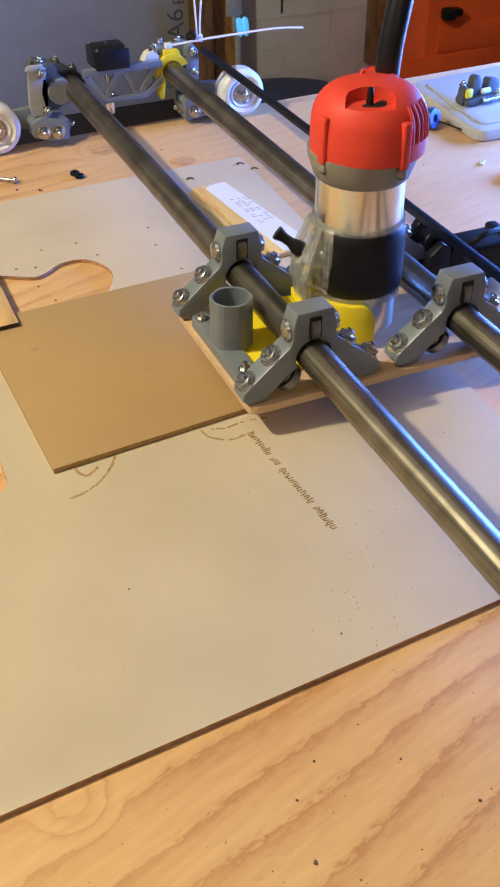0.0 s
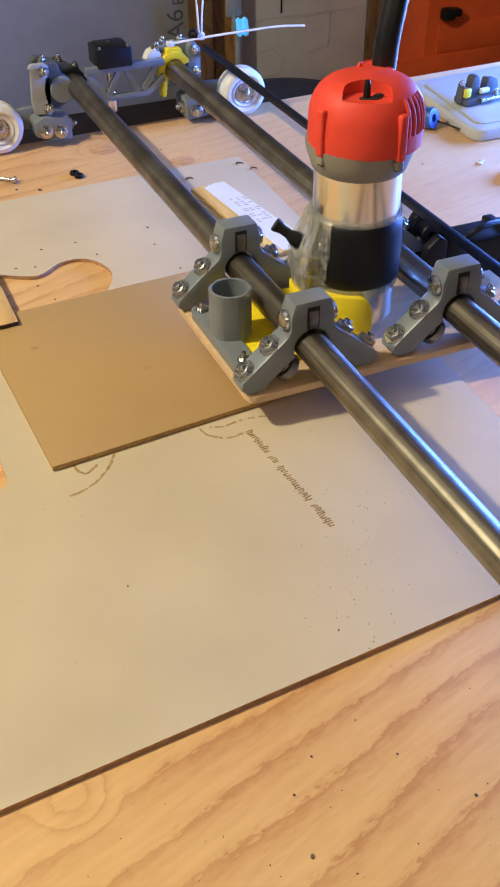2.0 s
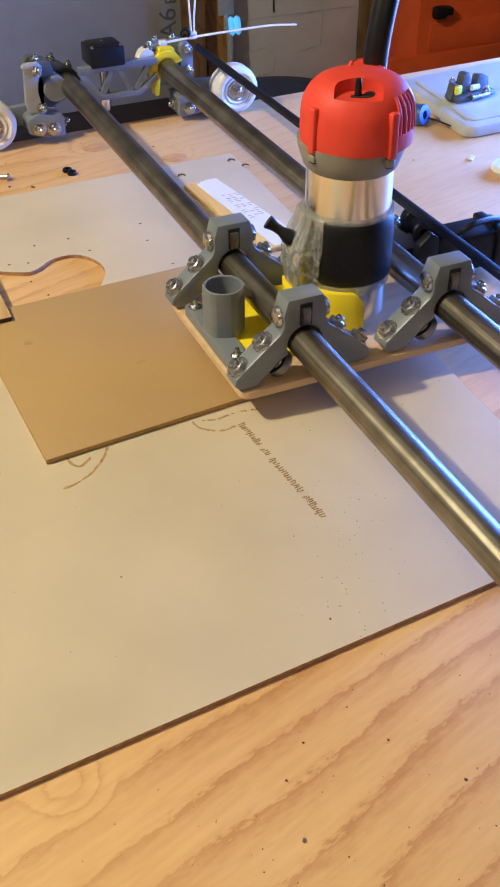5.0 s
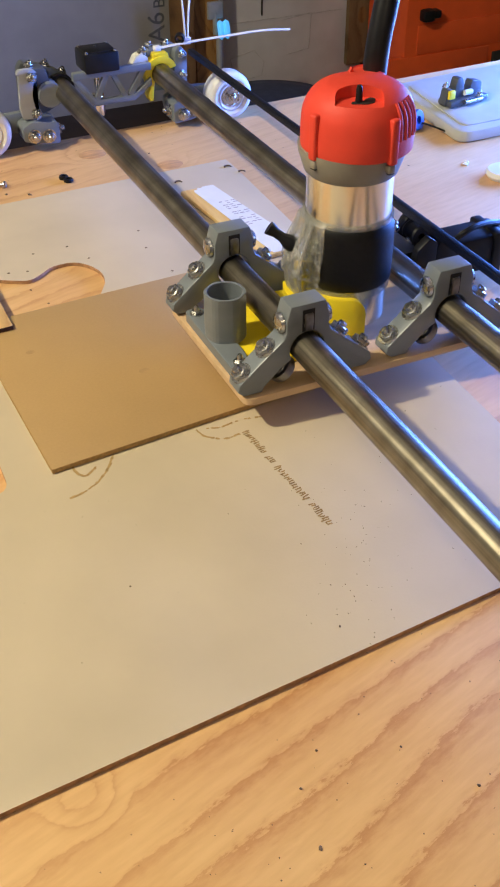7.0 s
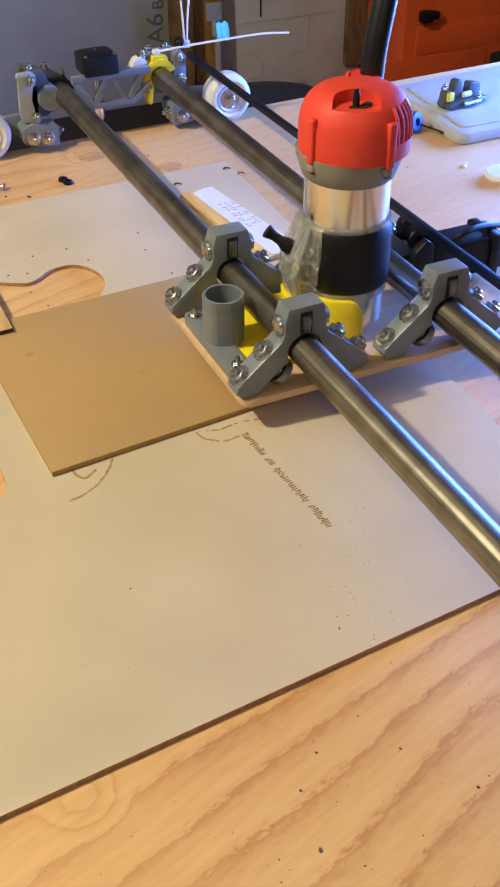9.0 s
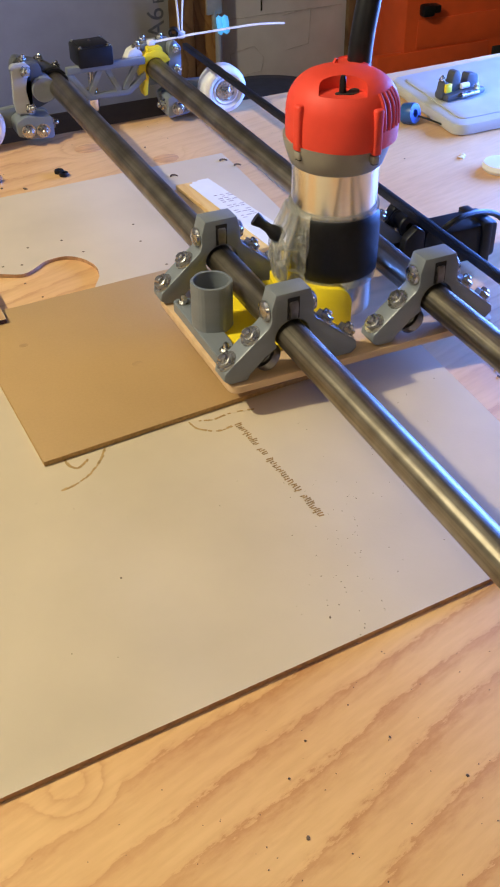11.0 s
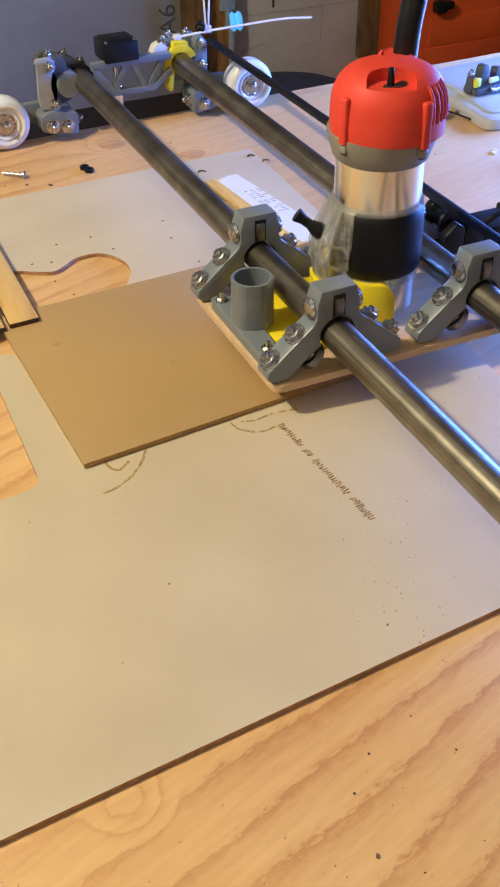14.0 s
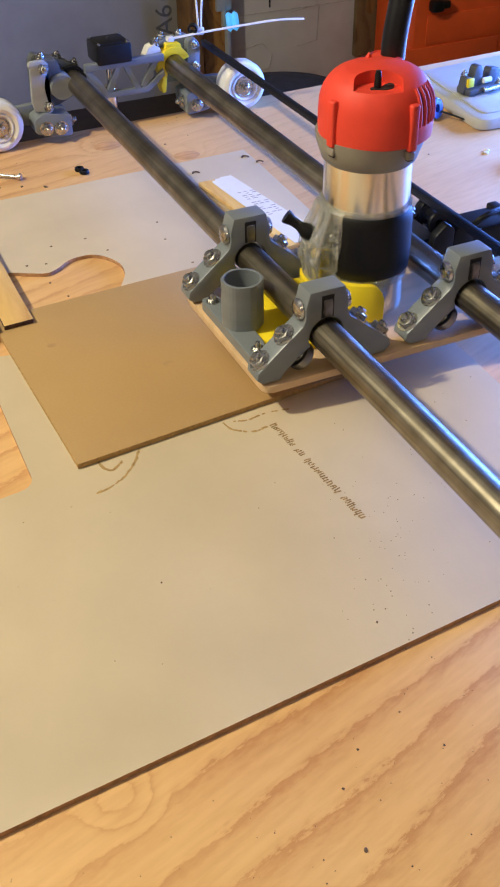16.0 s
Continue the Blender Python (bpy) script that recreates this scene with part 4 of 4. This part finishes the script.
    # flared clamp flange, hollow, with knobbly ribs
    lathe(bm, [(0.036, 0.066), (0.0478, 0.066), (0.0485, 0.088), (0.0455, 0.101), (0.040, 0.113), (0.0375, 0.1235), (0.036, 0.1235), (0.0388, 0.112), (0.044, 0.100), (0.0470, 0.088), (0.0463, 0.0675), (0.036, 0.0675), (0.036, 0.066)], c, 20, 146, 196)
    for a in (150, 166, 182, 194):
        r = c @ Matrix.Rotation(radians(a), 4, "Z")
        sweep(bm, spline([r @ Vector(p) for p in ((0.0470, 0, 0.069), (0.0490, 0, 0.086), (0.0460, 0, 0.101), (0.0400, 0, 0.114), (0.0370, 0, 0.122))], 4), 0.0016, 8)
    # diagonal ribs added to give the clear plastic its sparkle
    for a0, a1, z0, z1 in ((152, 192, 0.072, 0.100), (192, 154, 0.078, 0.104), (160, 208, 0.090, 0.074), (186, 210, 0.104, 0.090)):
        pts = []
        for k in range(6):
            a, z = radians(a0 + (a1 - a0) * k / 5), z0 + (z1 - z0) * k / 5
            r = 0.0475 if a < radians(196) else 0.038
            pts.append(c @ Vector((r * math.cos(a), r * math.sin(a), z)))
        sweep(bm, spline(pts, 3), 0.0014, 8)
    for a, z in ((158, 0.080), (176, 0.094), (188, 0.083), (199, 0.104)):
        r = 0.048 if a < 196 else 0.0365
        rod(bm, c @ Vector(((r - 0.006) * math.cos(radians(a)), (r - 0.006) * math.sin(radians(a)), z)), c @ Vector(((r + 0.003) * math.cos(radians(a)), (r + 0.003) * math.sin(radians(a)), z)), 0.0038, 14, 0.001)
    for a in (197, 203, 209):
        box(bm, 0.0355, -0.0006, 0.078, 0.0385, 0.0006, 0.116, 0.0004, 1, m=c @ Matrix.Rotation(radians(a), 4, "Z"))
    for z in (0.080, 0.0875, 0.095, 0.1025, 0.110):
        lathe(bm, [(0.0355, z), (0.0385, z), (0.0385, z + 0.0014), (0.0355, z + 0.0014), (0.0355, z)], c, 12, 197, 210)
    part("clear_shell", bm, M["clear"], root, "clear ribbed plastic clamp shell")
    bm = bmesh.new()
    lathe(bm, [(0.0331, 0.119), (0.0348, 0.119), (0.0348, 0.1255), (0.0331, 0.1255), (0.0331, 0.119)], c, 64)
    part("shell_rim", bm, M["clear"], root)
    bm = bmesh.new()
    lathe(bm, [(0.0331, 0.0655), (0.0352, 0.0655), (0.0352, 0.0712), (0.0331, 0.0712), (0.0331, 0.0655)], c, 64)
    part("shell_rim", bm, M["clear"], root)
    bm = bmesh.new()
    lathe(bm, [(0.0331, 0.0715), (0.0345, 0.0715), (0.0362, 0.0735), (0.0366, 0.082), (0.0368, 0.090), (0.0368, 0.097), (0.0368, 0.102), (0.0367, 0.108), (0.0365, 0.114), (0.0362, 0.1205), (0.0345, 0.1225), (0.0331, 0.1225), (0.0331, 0.0715)], c, 44, 212, 318)
    for v in bm.verts:
        q = v.co - Vector((CX, CY, 0))
        a = math.degrees(math.atan2(q.y, q.x)) % 360
        if a < 240:
            a -= (240 - a) / 28 * (6 * max(0.0, min(1.0, (0.095 - q.z) / 0.014)) - 3 * math.exp(-((q.z - 0.106) / 0.005) ** 2))
            r = math.hypot(q.x, q.y)
            v.co.x, v.co.y = CX + r * math.cos(radians(a)), CY + r * math.sin(radians(a))
    part("grip", bm, M["rubber"], root, "black ribbed rubber grip panel")
    # black clamp lever
    bm = bmesh.new()
    p = Vector((CX, CY, 0.099)) + Vector((math.cos(radians(172)), math.sin(radians(172)), 0)) * 0.041
    d = Vector((-0.70, 0.42, 0.58)).normalized()
    sweep(bm, [p + d * k for k in (0, 0.004, 0.008, 0.014, 0.020, 0.025, 0.0268)], 0.0054, 14)
    for v in bm.verts:
        k = (v.co - p).dot(d)
        ax = p + d * k
        f = 0.75 if k < 0.003 else 1.15 if k < 0.01 else 0.72 if k < 0.021 else 1.0 if k < 0.027 else 0.6
        v.co = ax + (v.co - ax) * f
    part("clamp_lever", bm, M["black"], root, "black plastic clamp knob")
    return root


# ---- small things on the bench ----
def loose_things():
    bm = bmesh.new()
    a, b = Vector((0.168, 1.083, 0.0032)), Vector((0.187, 1.068, 0.0032))
    rod(bm, a, b, 0.0021, 10)
    rod(bm, b, b + (b - a).normalized() * 0.003, 0.0042, 12)
    solo("machine_screw", bm, M["zinc"], (0.178, 1.075, 0.0), "bright zinc machine screw lying on the plywood", "screw")
    for x, y in ((0.2535, 1.062), (0.2560, 1.0525)):
        bm = lathe(bmesh.new(), [(0.0022, 0.0004), (0.005, 0.0004), (0.0055, 0.002), (0.0048, 0.004), (0.0022, 0.004), (0.0022, 0.0004)], Matrix.Translation((x, y, 0)), 18)
        solo("rubber_grommet", bm, M["rubber"], (x, y, 0), "small black rubber grommet on the plywood", "grommet", "grommets on the bench")
    # curled shavings and dark chips
    rnd = random.Random(11)
    bm = bmesh.new()
    for x, y, r in ((0.428, 1.004, 0.0038), (0.437, 0.985, 0.0034), (0.362, 0.988, 0.0036)):
        pts = [(x + r * math.cos(i * 0.8), y + r * 1.3 * math.sin(i * 0.7), 0.0048) for i in range(5)]
        sweep(bm, spline(pts, 4), 0.0008, 6)
    solo("curled_shavings", bm, M["speck"], (0.43, 1.0, 0.006), "dark curled swarf by the tubes", "shavings", kind="stuff")
    bm = bmesh.new()

    def chip(x, y, z, r):
        m = Matrix.Translation((x, y, z)) @ Matrix.Rotation(rnd.uniform(0, 3), 4, "Z")
        t = bmesh.new()
        bmesh.ops.create_icosphere(t, subdivisions=1, radius=1)
        for v in t.verts:
            v.co *= rnd.uniform(0.7, 1.2)
        t.transform(m @ Matrix.Diagonal((r * rnd.uniform(0.7, 1.6), r, r * 0.5, 1)))
        join(bm, t)
    for x, y, r in ((0.1335, 0.2285, 0.0012), (0.224, 0.225, 0.0011), (0.14, 0.262, 0.0009), (0.158, 0.279, 0.0008), (0.085, 0.205, 0.0008), (0.20, 0.262, 0.0007), (0.19, 0.29, 0.0006),
                    (0.185, 1.048, 0.0018), (0.208, 1.037, 0.0022), (0.163, 1.055, 0.0012), (0.33, 1.06, 0.0016), (0.352, 1.03, 0.0018), (0.365, 1.09, 0.0012), (0.47, 1.1, 0.002), (0.56, 1.04, 0.0014),
                    (0.645, 1.03, 0.0012), (0.62, 0.93, 0.001), (0.153, 0.831, 0.0012), (0.161, 0.800, 0.0012), (0.455, 0.52, 0.0014), (0.46, 0.53, 0.0012)):
        chip(x, y, 0.0005, r)
    for i in range(120):
        chip(rnd.uniform(-0.05, 0.32), rnd.uniform(0.15, 0.3), 0.0003, rnd.uniform(0.0002, 0.0005))
    for i in range(60):
        chip(rnd.uniform(0.1, 0.75), rnd.uniform(1.03, 1.17), 0.0003, rnd.uniform(0.0002, 0.0006))
    for i in range(90):
        u = abs(rnd.gauss(0, 0.5))
        chip(0.205 + 0.13 * u + rnd.gauss(0, 0.018), 0.345 + 0.14 * u + rnd.gauss(0, 0.03), 0.0040, rnd.uniform(0.0002, 0.00045))
    for i in range(25):
        chip(rnd.uniform(0.0, 0.38), rnd.uniform(0.36, 0.53), 0.0040, rnd.uniform(0.0002, 0.0004))
    for x, y in ((0.21, 0.348), (0.108, 0.432), (0.345, 0.955), (0.358, 0.96)):
        chip(x, y, 0.0041, 0.0007)
    solo("sawdust_specks", bm, M["speck"], (0.2, 0.3, 0.0), "dark specks of sawdust and charred chips", "sawdust", kind="stuff")
    bm = bmesh.new()
    for x, y in ((0.68, 0.904), (0.684, 0.908)):
        chip(x, y, 0.001, 0.004)
    solo("paper_scrap", bm, M["paper"], (0.68, 0.904, 0), "tiny crumpled scrap of white paper", "paper scrap")


def poly_board():
    """White plastic slab with a small printed roller assembly on it."""
    root = thing("white_plastic_slab", (0.8, 1.05, 0.0), "thick white plastic slab with rounded corners on the bench", "plastic slab")
    part("slab", slab(bmesh.new(), rounded([(0.706, 0.956), (0.98, 0.962), (1.0, 1.16), (0.724, 1.14)], 0.02), 0.0006, 0.0145, bev=0.003), M["poly"], root)
    part("raised_field", slab(bmesh.new(), rounded([(0.722, 0.972), (0.965, 0.978), (0.983, 1.145), (0.738, 1.126)], 0.014), 0.0143, 0.016, bev=0.0007), M["poly"], root)
    ar = thing("spare_roller_bracket", (0.79, 1.05, 0.016), "spare grey printed roller bracket with bolts on the slab", "printed bracket")
    m = Matrix.Translation((0.766, 1.034, 0.0165)) @ Matrix.Rotation(radians(8), 4, "Z") @ Matrix.Scale(0.84, 4)
    bm = bmesh.new()
    box(bm, -0.036, -0.008, 0.0006, 0.038, 0.022, 0.010, 0.003, m=m)
    prism(bm, rounded([(-0.020, 0.008), (-0.002, 0.008), (-0.003, 0.030), (-0.006, 0.038), (-0.016, 0.038), (-0.019, 0.028)], 0.003), 0.004, 0.018, m, 0.001)
    prism(bm, rounded([(0.010, 0.008), (0.036, 0.008), (0.034, 0.026), (0.014, 0.030)], 0.004), 0.006, 0.020, m, 0.001)
    prism(bm, rounded([(-0.040, 0.002), (-0.024, 0.002), (-0.024, 0.024), (-0.036, 0.026)], 0.003), 0.002, 0.016, m, 0.001)
    body = part("bracket_body", bm, M["greyd"], ar)
    bm = bmesh.new()
    rod(bm, m @ Vector((-0.012, -0.010, 0.007)), m @ Vector((0.022, -0.010, 0.007)), 0.0032, 12)
    for x, y in ((-0.030, 0.014), (0.024, -0.003)):
        part("bolt", hex_bolt(bmesh.new(), m @ Matrix.Translation((x, y, 0.010 if x > 0 else 0.026)), 0.0045, 0.004), M["zinc"], body)
    part("long_bolt", bm, M["zinc"], ar)
    bm = bmesh.new()
    rod(bm, m @ Vector((-0.003, 0.002, 0.0155)), m @ Vector((0.012, 0.002, 0.0155)), 0.0035, 12)
    part("spacer", bm, M["nylon"], ar)
    bm = bmesh.new()
    box(bm, -0.037, -0.004, 0.012, -0.025, 0.0015, 0.025, 0.002, m=m)
    part("end_clip", bm, M["yellow"], ar, "bright yellow printed clip")
    for x, y in ((0.868, 1.055), (0.882, 1.048)):
        bm = bmesh.new()
        hex_bolt(bm, turn_to((x, y, 0.021), (0.6, -1, 0)), 0.005, 0.006, 0.006)
        solo("loose_bolt", bm, M["zinc"], (x, y, 0.016), "bright zinc bolt lying on the white slab", "bolt", "bolts on the slab")
    # blue ring terminal with a thin wire
    root = thing("blue_cable_end", (0.69, 1.02, 0.0), "blue plastic ring on the end of a thin dark wire", "cable end")
    lathe_m = turn_to((0.683, 1.022, 0.0125), (0.5, -1, 0.25))
    part("ring", lathe(bmesh.new(), [(0.005, -0.008), (0.0118, -0.008), (0.0125, -0.006), (0.0125, 0.006), (0.0118, 0.008), (0.005, 0.008), (0.005, -0.008)], lathe_m, 28), M["bluep"], root)
    part("wire", sweep(bmesh.new(), spline([(0.690, 1.02, 0.010), (0.705, 1.0, 0.006), (0.72, 0.975, 0.0015)], 5), 0.0012, 8), M["rubber"], root)
    bm = bmesh.new()
    lathe(bm, [(0, 0.0004), (0.02, 0.0004), (0.022, 0.004), (0.02, 0.009), (0, 0.009)], Matrix.Translation((0.7009, 0.8577, 0)), 32)
    solo("white_cap", bm, M["white"], (0.7009, 0.8577, 0), "low white plastic cap on the plywood", "cap")


# ---- beyond the bench ----
def background():
    bm = bmesh.new()
    box(bm, -0.9, 2.60, -0.85, 0.985, 2.66, 0.35, 0.006)
    root = thing("flattened_carton", (0.3, 2.63, -0.85), "large flat grey cardboard carton standing upright", "carton")
    part("panel", bm, M["card"], root)
    for word, size, x, z in (("A6", 0.066, 0.948, -0.343), ("B7", 0.044, 0.951, -0.258)):
        cu = bpy.data.curves.new("marking", "FONT")
        cu.body, cu.size, cu.extrude = word, size, 0.0004
        ob = new("marking", cu)
        me = bpy.data.meshes.new_from_object(ob.evaluated_get(bpy.context.evaluated_depsgraph_get()))
        bpy.data.objects.remove(ob)
        bm = bmesh.new()
        bm.from_mesh(me)
        bm.transform(Matrix.Translation((x, 2.5985, z)) @ Matrix.Rotation(radians(90), 4, "X") @ Matrix.Rotation(radians(90), 4, "Z"))
        part("printed_marking", bm, M["ink"], root, "dark printed carton marking " + word)
    bm = box(bmesh.new(), 0.30, 2.30, -0.85, 1.0, 2.55, -0.475, 0.006)
    solo("dark_crate", bm, M["crate"], (0.65, 2.42, -0.85), "low dark brown wooden crate on the floor", "crate")
    bm = box(bmesh.new(), 0.958, 2.50, -0.85, 0.994, 2.59, 1.75, 0.004)
    solo("timber_post", bm, M["timber"], (0.976, 2.54, -0.85), "narrow dark brown timber wall post", "post")
    bm = box(bmesh.new(), -0.036, -0.025, 0, 0.036, 0.025, 1.3, 0.004, m=pose(1.062, 2.57, -0.85, 0, -1.6, 0))
    solo("leaning_timber", bm, M["honey"], (1.062, 2.57, -0.85), "honey-brown timber leaning beside the post", "timber")
    bm = box(bmesh.new(), 1.03, 2.62, -0.85, 1.560, 2.95, 0.2, 0.006)
    root = thing("tall_carton", (1.3, 2.8, -0.85), "tall pale cardboard carton beside the post", "carton")
    part("carton_body", bm, M["box"], root)
    # solid carton; a dark strip paints the shade between its flaps
    part("slit", box(bmesh.new(), 1.236, 2.6175, -0.315, 1.240, 2.6195, 0.1), M["dark"], root, "dark strip painting the shaded gap between the flaps")
    part("flap_seam", box(bmesh.new(), 1.04, 2.6182, -0.3275, 1.49, 2.6195, -0.326), M["pencil"], root, "thin seam under the folded flap")
    for loop in (((1.143, -0.419), (1.215, -0.405), (1.246, -0.44), (1.238, -0.476), (1.155, -0.485), (1.143, -0.419)), ((1.30, -0.335), (1.39, -0.325), (1.385, -0.42), (1.31, -0.43))):
        bm = bmesh.new()
        for (x0, z0), (x1, z1) in zip(loop, loop[1:]):
            d = Vector((x1 - x0, 0, z1 - z0))
            box(bm, -0.0006, -0.0006, -0.0009, d.length + 0.0006, 0.0006, 0.0009, m=Matrix.Translation((x0, 2.6188, z0)) @ Matrix.Rotation(-math.atan2(d.z, d.x), 4, "Y"))
        part("printed_outline", bm, M["pencil"], root, "faint printed outline")
    bm = box(bmesh.new(), 1.502, 2.604, -0.48, 1.75, 2.64, 0.6, 0.003)
    root = thing("weathered_board", (1.6, 2.62, -0.48), "dark brown weathered board with a knot", "board")
    part("plank", bm, M["olive"], root)
    part("knot", lathe(bmesh.new(), [(0, 0), (0.012, 0.0004), (0.02, 0.0002), (0.02, -0.002)], turn_to((1.545, 2.6035, -0.345), (0, -1, 0)) @ Matrix.Diagonal((0.7, 1.1, 1, 1)), 24), M["timber"], root, "dark round knot")
    root = thing("red_tool_cabinet", (1.95, 2.5, -0.85), "orange-red painted metal cabinet with a black latch", "cabinet")
    bm = bmesh.new()
    box(bm, 1.562, 2.40, -0.85, 2.60, 2.60, 0.15, 0.004)
    body = part("cabinet_body", bm, M["cabinet"], root)
    bm = bmesh.new()
    box(bm, 1.60, 2.3965, -0.405, 2.58, 2.401, -0.331, 0.001)
    part("drawer_front", bm, M["cabinet"], body)
    bm = bmesh.new()
    box(bm, 1.478, 2.3965, -0.80, 1.84, 2.420, -0.412, 0.002)
    part("door_panel", bm, M["cabinet"], body)
    bm = bmesh.new()
    box(bm, 1.60, 2.37, -0.305, 1.632, 2.40, -0.285, 0.004)
    box(bm, 1.575, 2.365, -0.312, 1.612, 2.395, -0.28, 0.008)
    bm.transform(Matrix.Translation((0.02, 0.0, -0.005)))
    part("latch", bm, M["black"], root, "black metal latch")
    # dark sheet on the closed front, paints the shade inside a slot
    part("opening_shade", box(bmesh.new(), 1.855, 2.390, -0.80, 1.98, 2.3995, -0.43, 0.002), M["dark"], root, "dark sheet painting the shaded slot of the cabinet")
    root = thing("round_stool", (0.91, 1.88, -0.85), "round black padded stool behind the bench", "stool")
    bm = lathe(bmesh.new(), [(0, -0.262), (0.10, -0.264), (0.14, -0.270), (0.157, -0.285), (0.160, -0.305), (0.150, -0.325), (0.13, -0.332), (0, -0.332)], Matrix.Translation((0.91, 1.88, 0)), 56)
    part("seat", bm, M["tyre"], root, "black padded round seat")
    for a in (45, 135, 225, 315):
        u = Vector((math.cos(radians(a)), math.sin(radians(a)), 0))
        part("leg", rod(bmesh.new(), Vector((0.91, 1.88, -0.33)) + u * 0.11, Vector((0.91, 1.88, -0.849)) + u * 0.17, 0.013, 14), M["black"], root)
    root = thing("blue_cap", (0.98, 2.3, -0.85), "bright blue cap with an added glow on a grey stand", "indicator lamp")
    p = Vector((0.985, 2.28, -0.235))
    bm = bmesh.new()
    for k in range(2):
        lathe(bm, [(0.0, -0.02 + k * 0.014), (0.017, -0.02 + k * 0.014), (0.022, -0.014 + k * 0.014), (0.017, -0.007 + k * 0.014), (0, -0.007 + k * 0.014)], turn_to(p, (1, -0.3, 0.1)), 28)
    # a plain cap; its brightness is put in as glow
    part("lamp", bm, M["cyan"], root, "ribbed blue cap with an added glow")
    bm = bmesh.new()
    rod(bm, (0.975, 2.30, -0.85), (0.975, 2.30, -0.24), 0.008, 16)
    box(bm, 0.945, 2.295, -0.215, 0.985, 2.305, -0.175, 0.004)
    rod(bm, (0.965, 2.30, -0.25), (0.965, 2.30, -0.2), 0.006, 12)
    part("stand", bm, M["collar"], root)


ROLL = finish(lathe(bmesh.new(), [(0, -0.003), (0.0070, -0.003), (0.0074, -0.0026), (0.0074, 0.0026), (0.0070, 0.003), (0, 0.003)],
                    Matrix.Diagonal((1, 0.16, 1, 1)) @ turn_to((0, 0, 0), (1, 0, 0)), 24), "roller", M["steel"], 35)

shell()
workbench()
coated_panel()
brown_board()
scrap_planks()
label_strip()
gantry()
truck_a = wheel_truck(0.190, "in")
truck_b = wheel_truck(0.4935, "out")
carriage()
router()
loose_things()
poly_board()
background()

# ---- travel of the machine: seconds, along the bench, along the tubes, lift, in millimetres ----
TRAVEL = [(0, 0, 0, 0), (0.5, 2.5, -1.2, 0.3), (1, 3.2, 0.8, 0), (1.5, -0.4, 1.5, 1.9), (2, 3.6, 7.5, 1.9), (2.5, 2.5, 3.6, 0), (3, 3.8, 7.1, 0.3), (3.5, 3.3, 4, 0),
          (4, 3.4, 8.4, 0), (6.5, 5.1, 2.1, 0), (7, 3.5, 6.5, 1.7), (7.5, 3.5, 13.8, 3.1), (8, 5.9, 14, 0.3), (8.5, 2.2, 10.1, 0.5), (9, 3.5, 8.9, 0.3), (9.5, 1.4, 13.8, 0),
          (12, 1.4, 13.2, 2.4), (12.5, 1.7, 16.9, 0.2), (13, 2.5, 15.4, 0.6), (13.5, 0.8, 14.4, 0.7), (14, 2.2, 15.5, 0.5), (14.5, 0.8, 14.3, 2.3), (15, 0.3, 15.1, 0.9),
          (15.5, 0.5, 16.2, 0.2), (16, 0.5, 15.5, 0.7)]


def motions():
    def moved(name, fx, fy, fz, plunge=0.0):
        """plunge: millimetres by which a thing sits lower in its mount from 12 s on."""
        ob = bpy.data.objects[name]
        b = ob.location.copy()
        walk(ob, [(t, Matrix.Translation((b.x + fx * x / 1000, b.y + fy * y / 1000, b.z + (fz * z - plunge * (t >= 12)) / 1000))) for t, x, y, z in TRAVEL])
    moved("router_gantry", 1, 0, 1)
    moved("router_carriage", 1, 1, 1)
    moved("trim_router", 1, 1, 1, 2.0)
    for truck, wheel in (truck_a, truck_b):
        m = wheel.matrix_basis.copy()
        walk(wheel, [(t, m @ Matrix.Rotation(x / 29.0, 4, "Z")) for t, x, y, z in TRAVEL])
        moved(truck.name, 1, 0, 0)


motions()
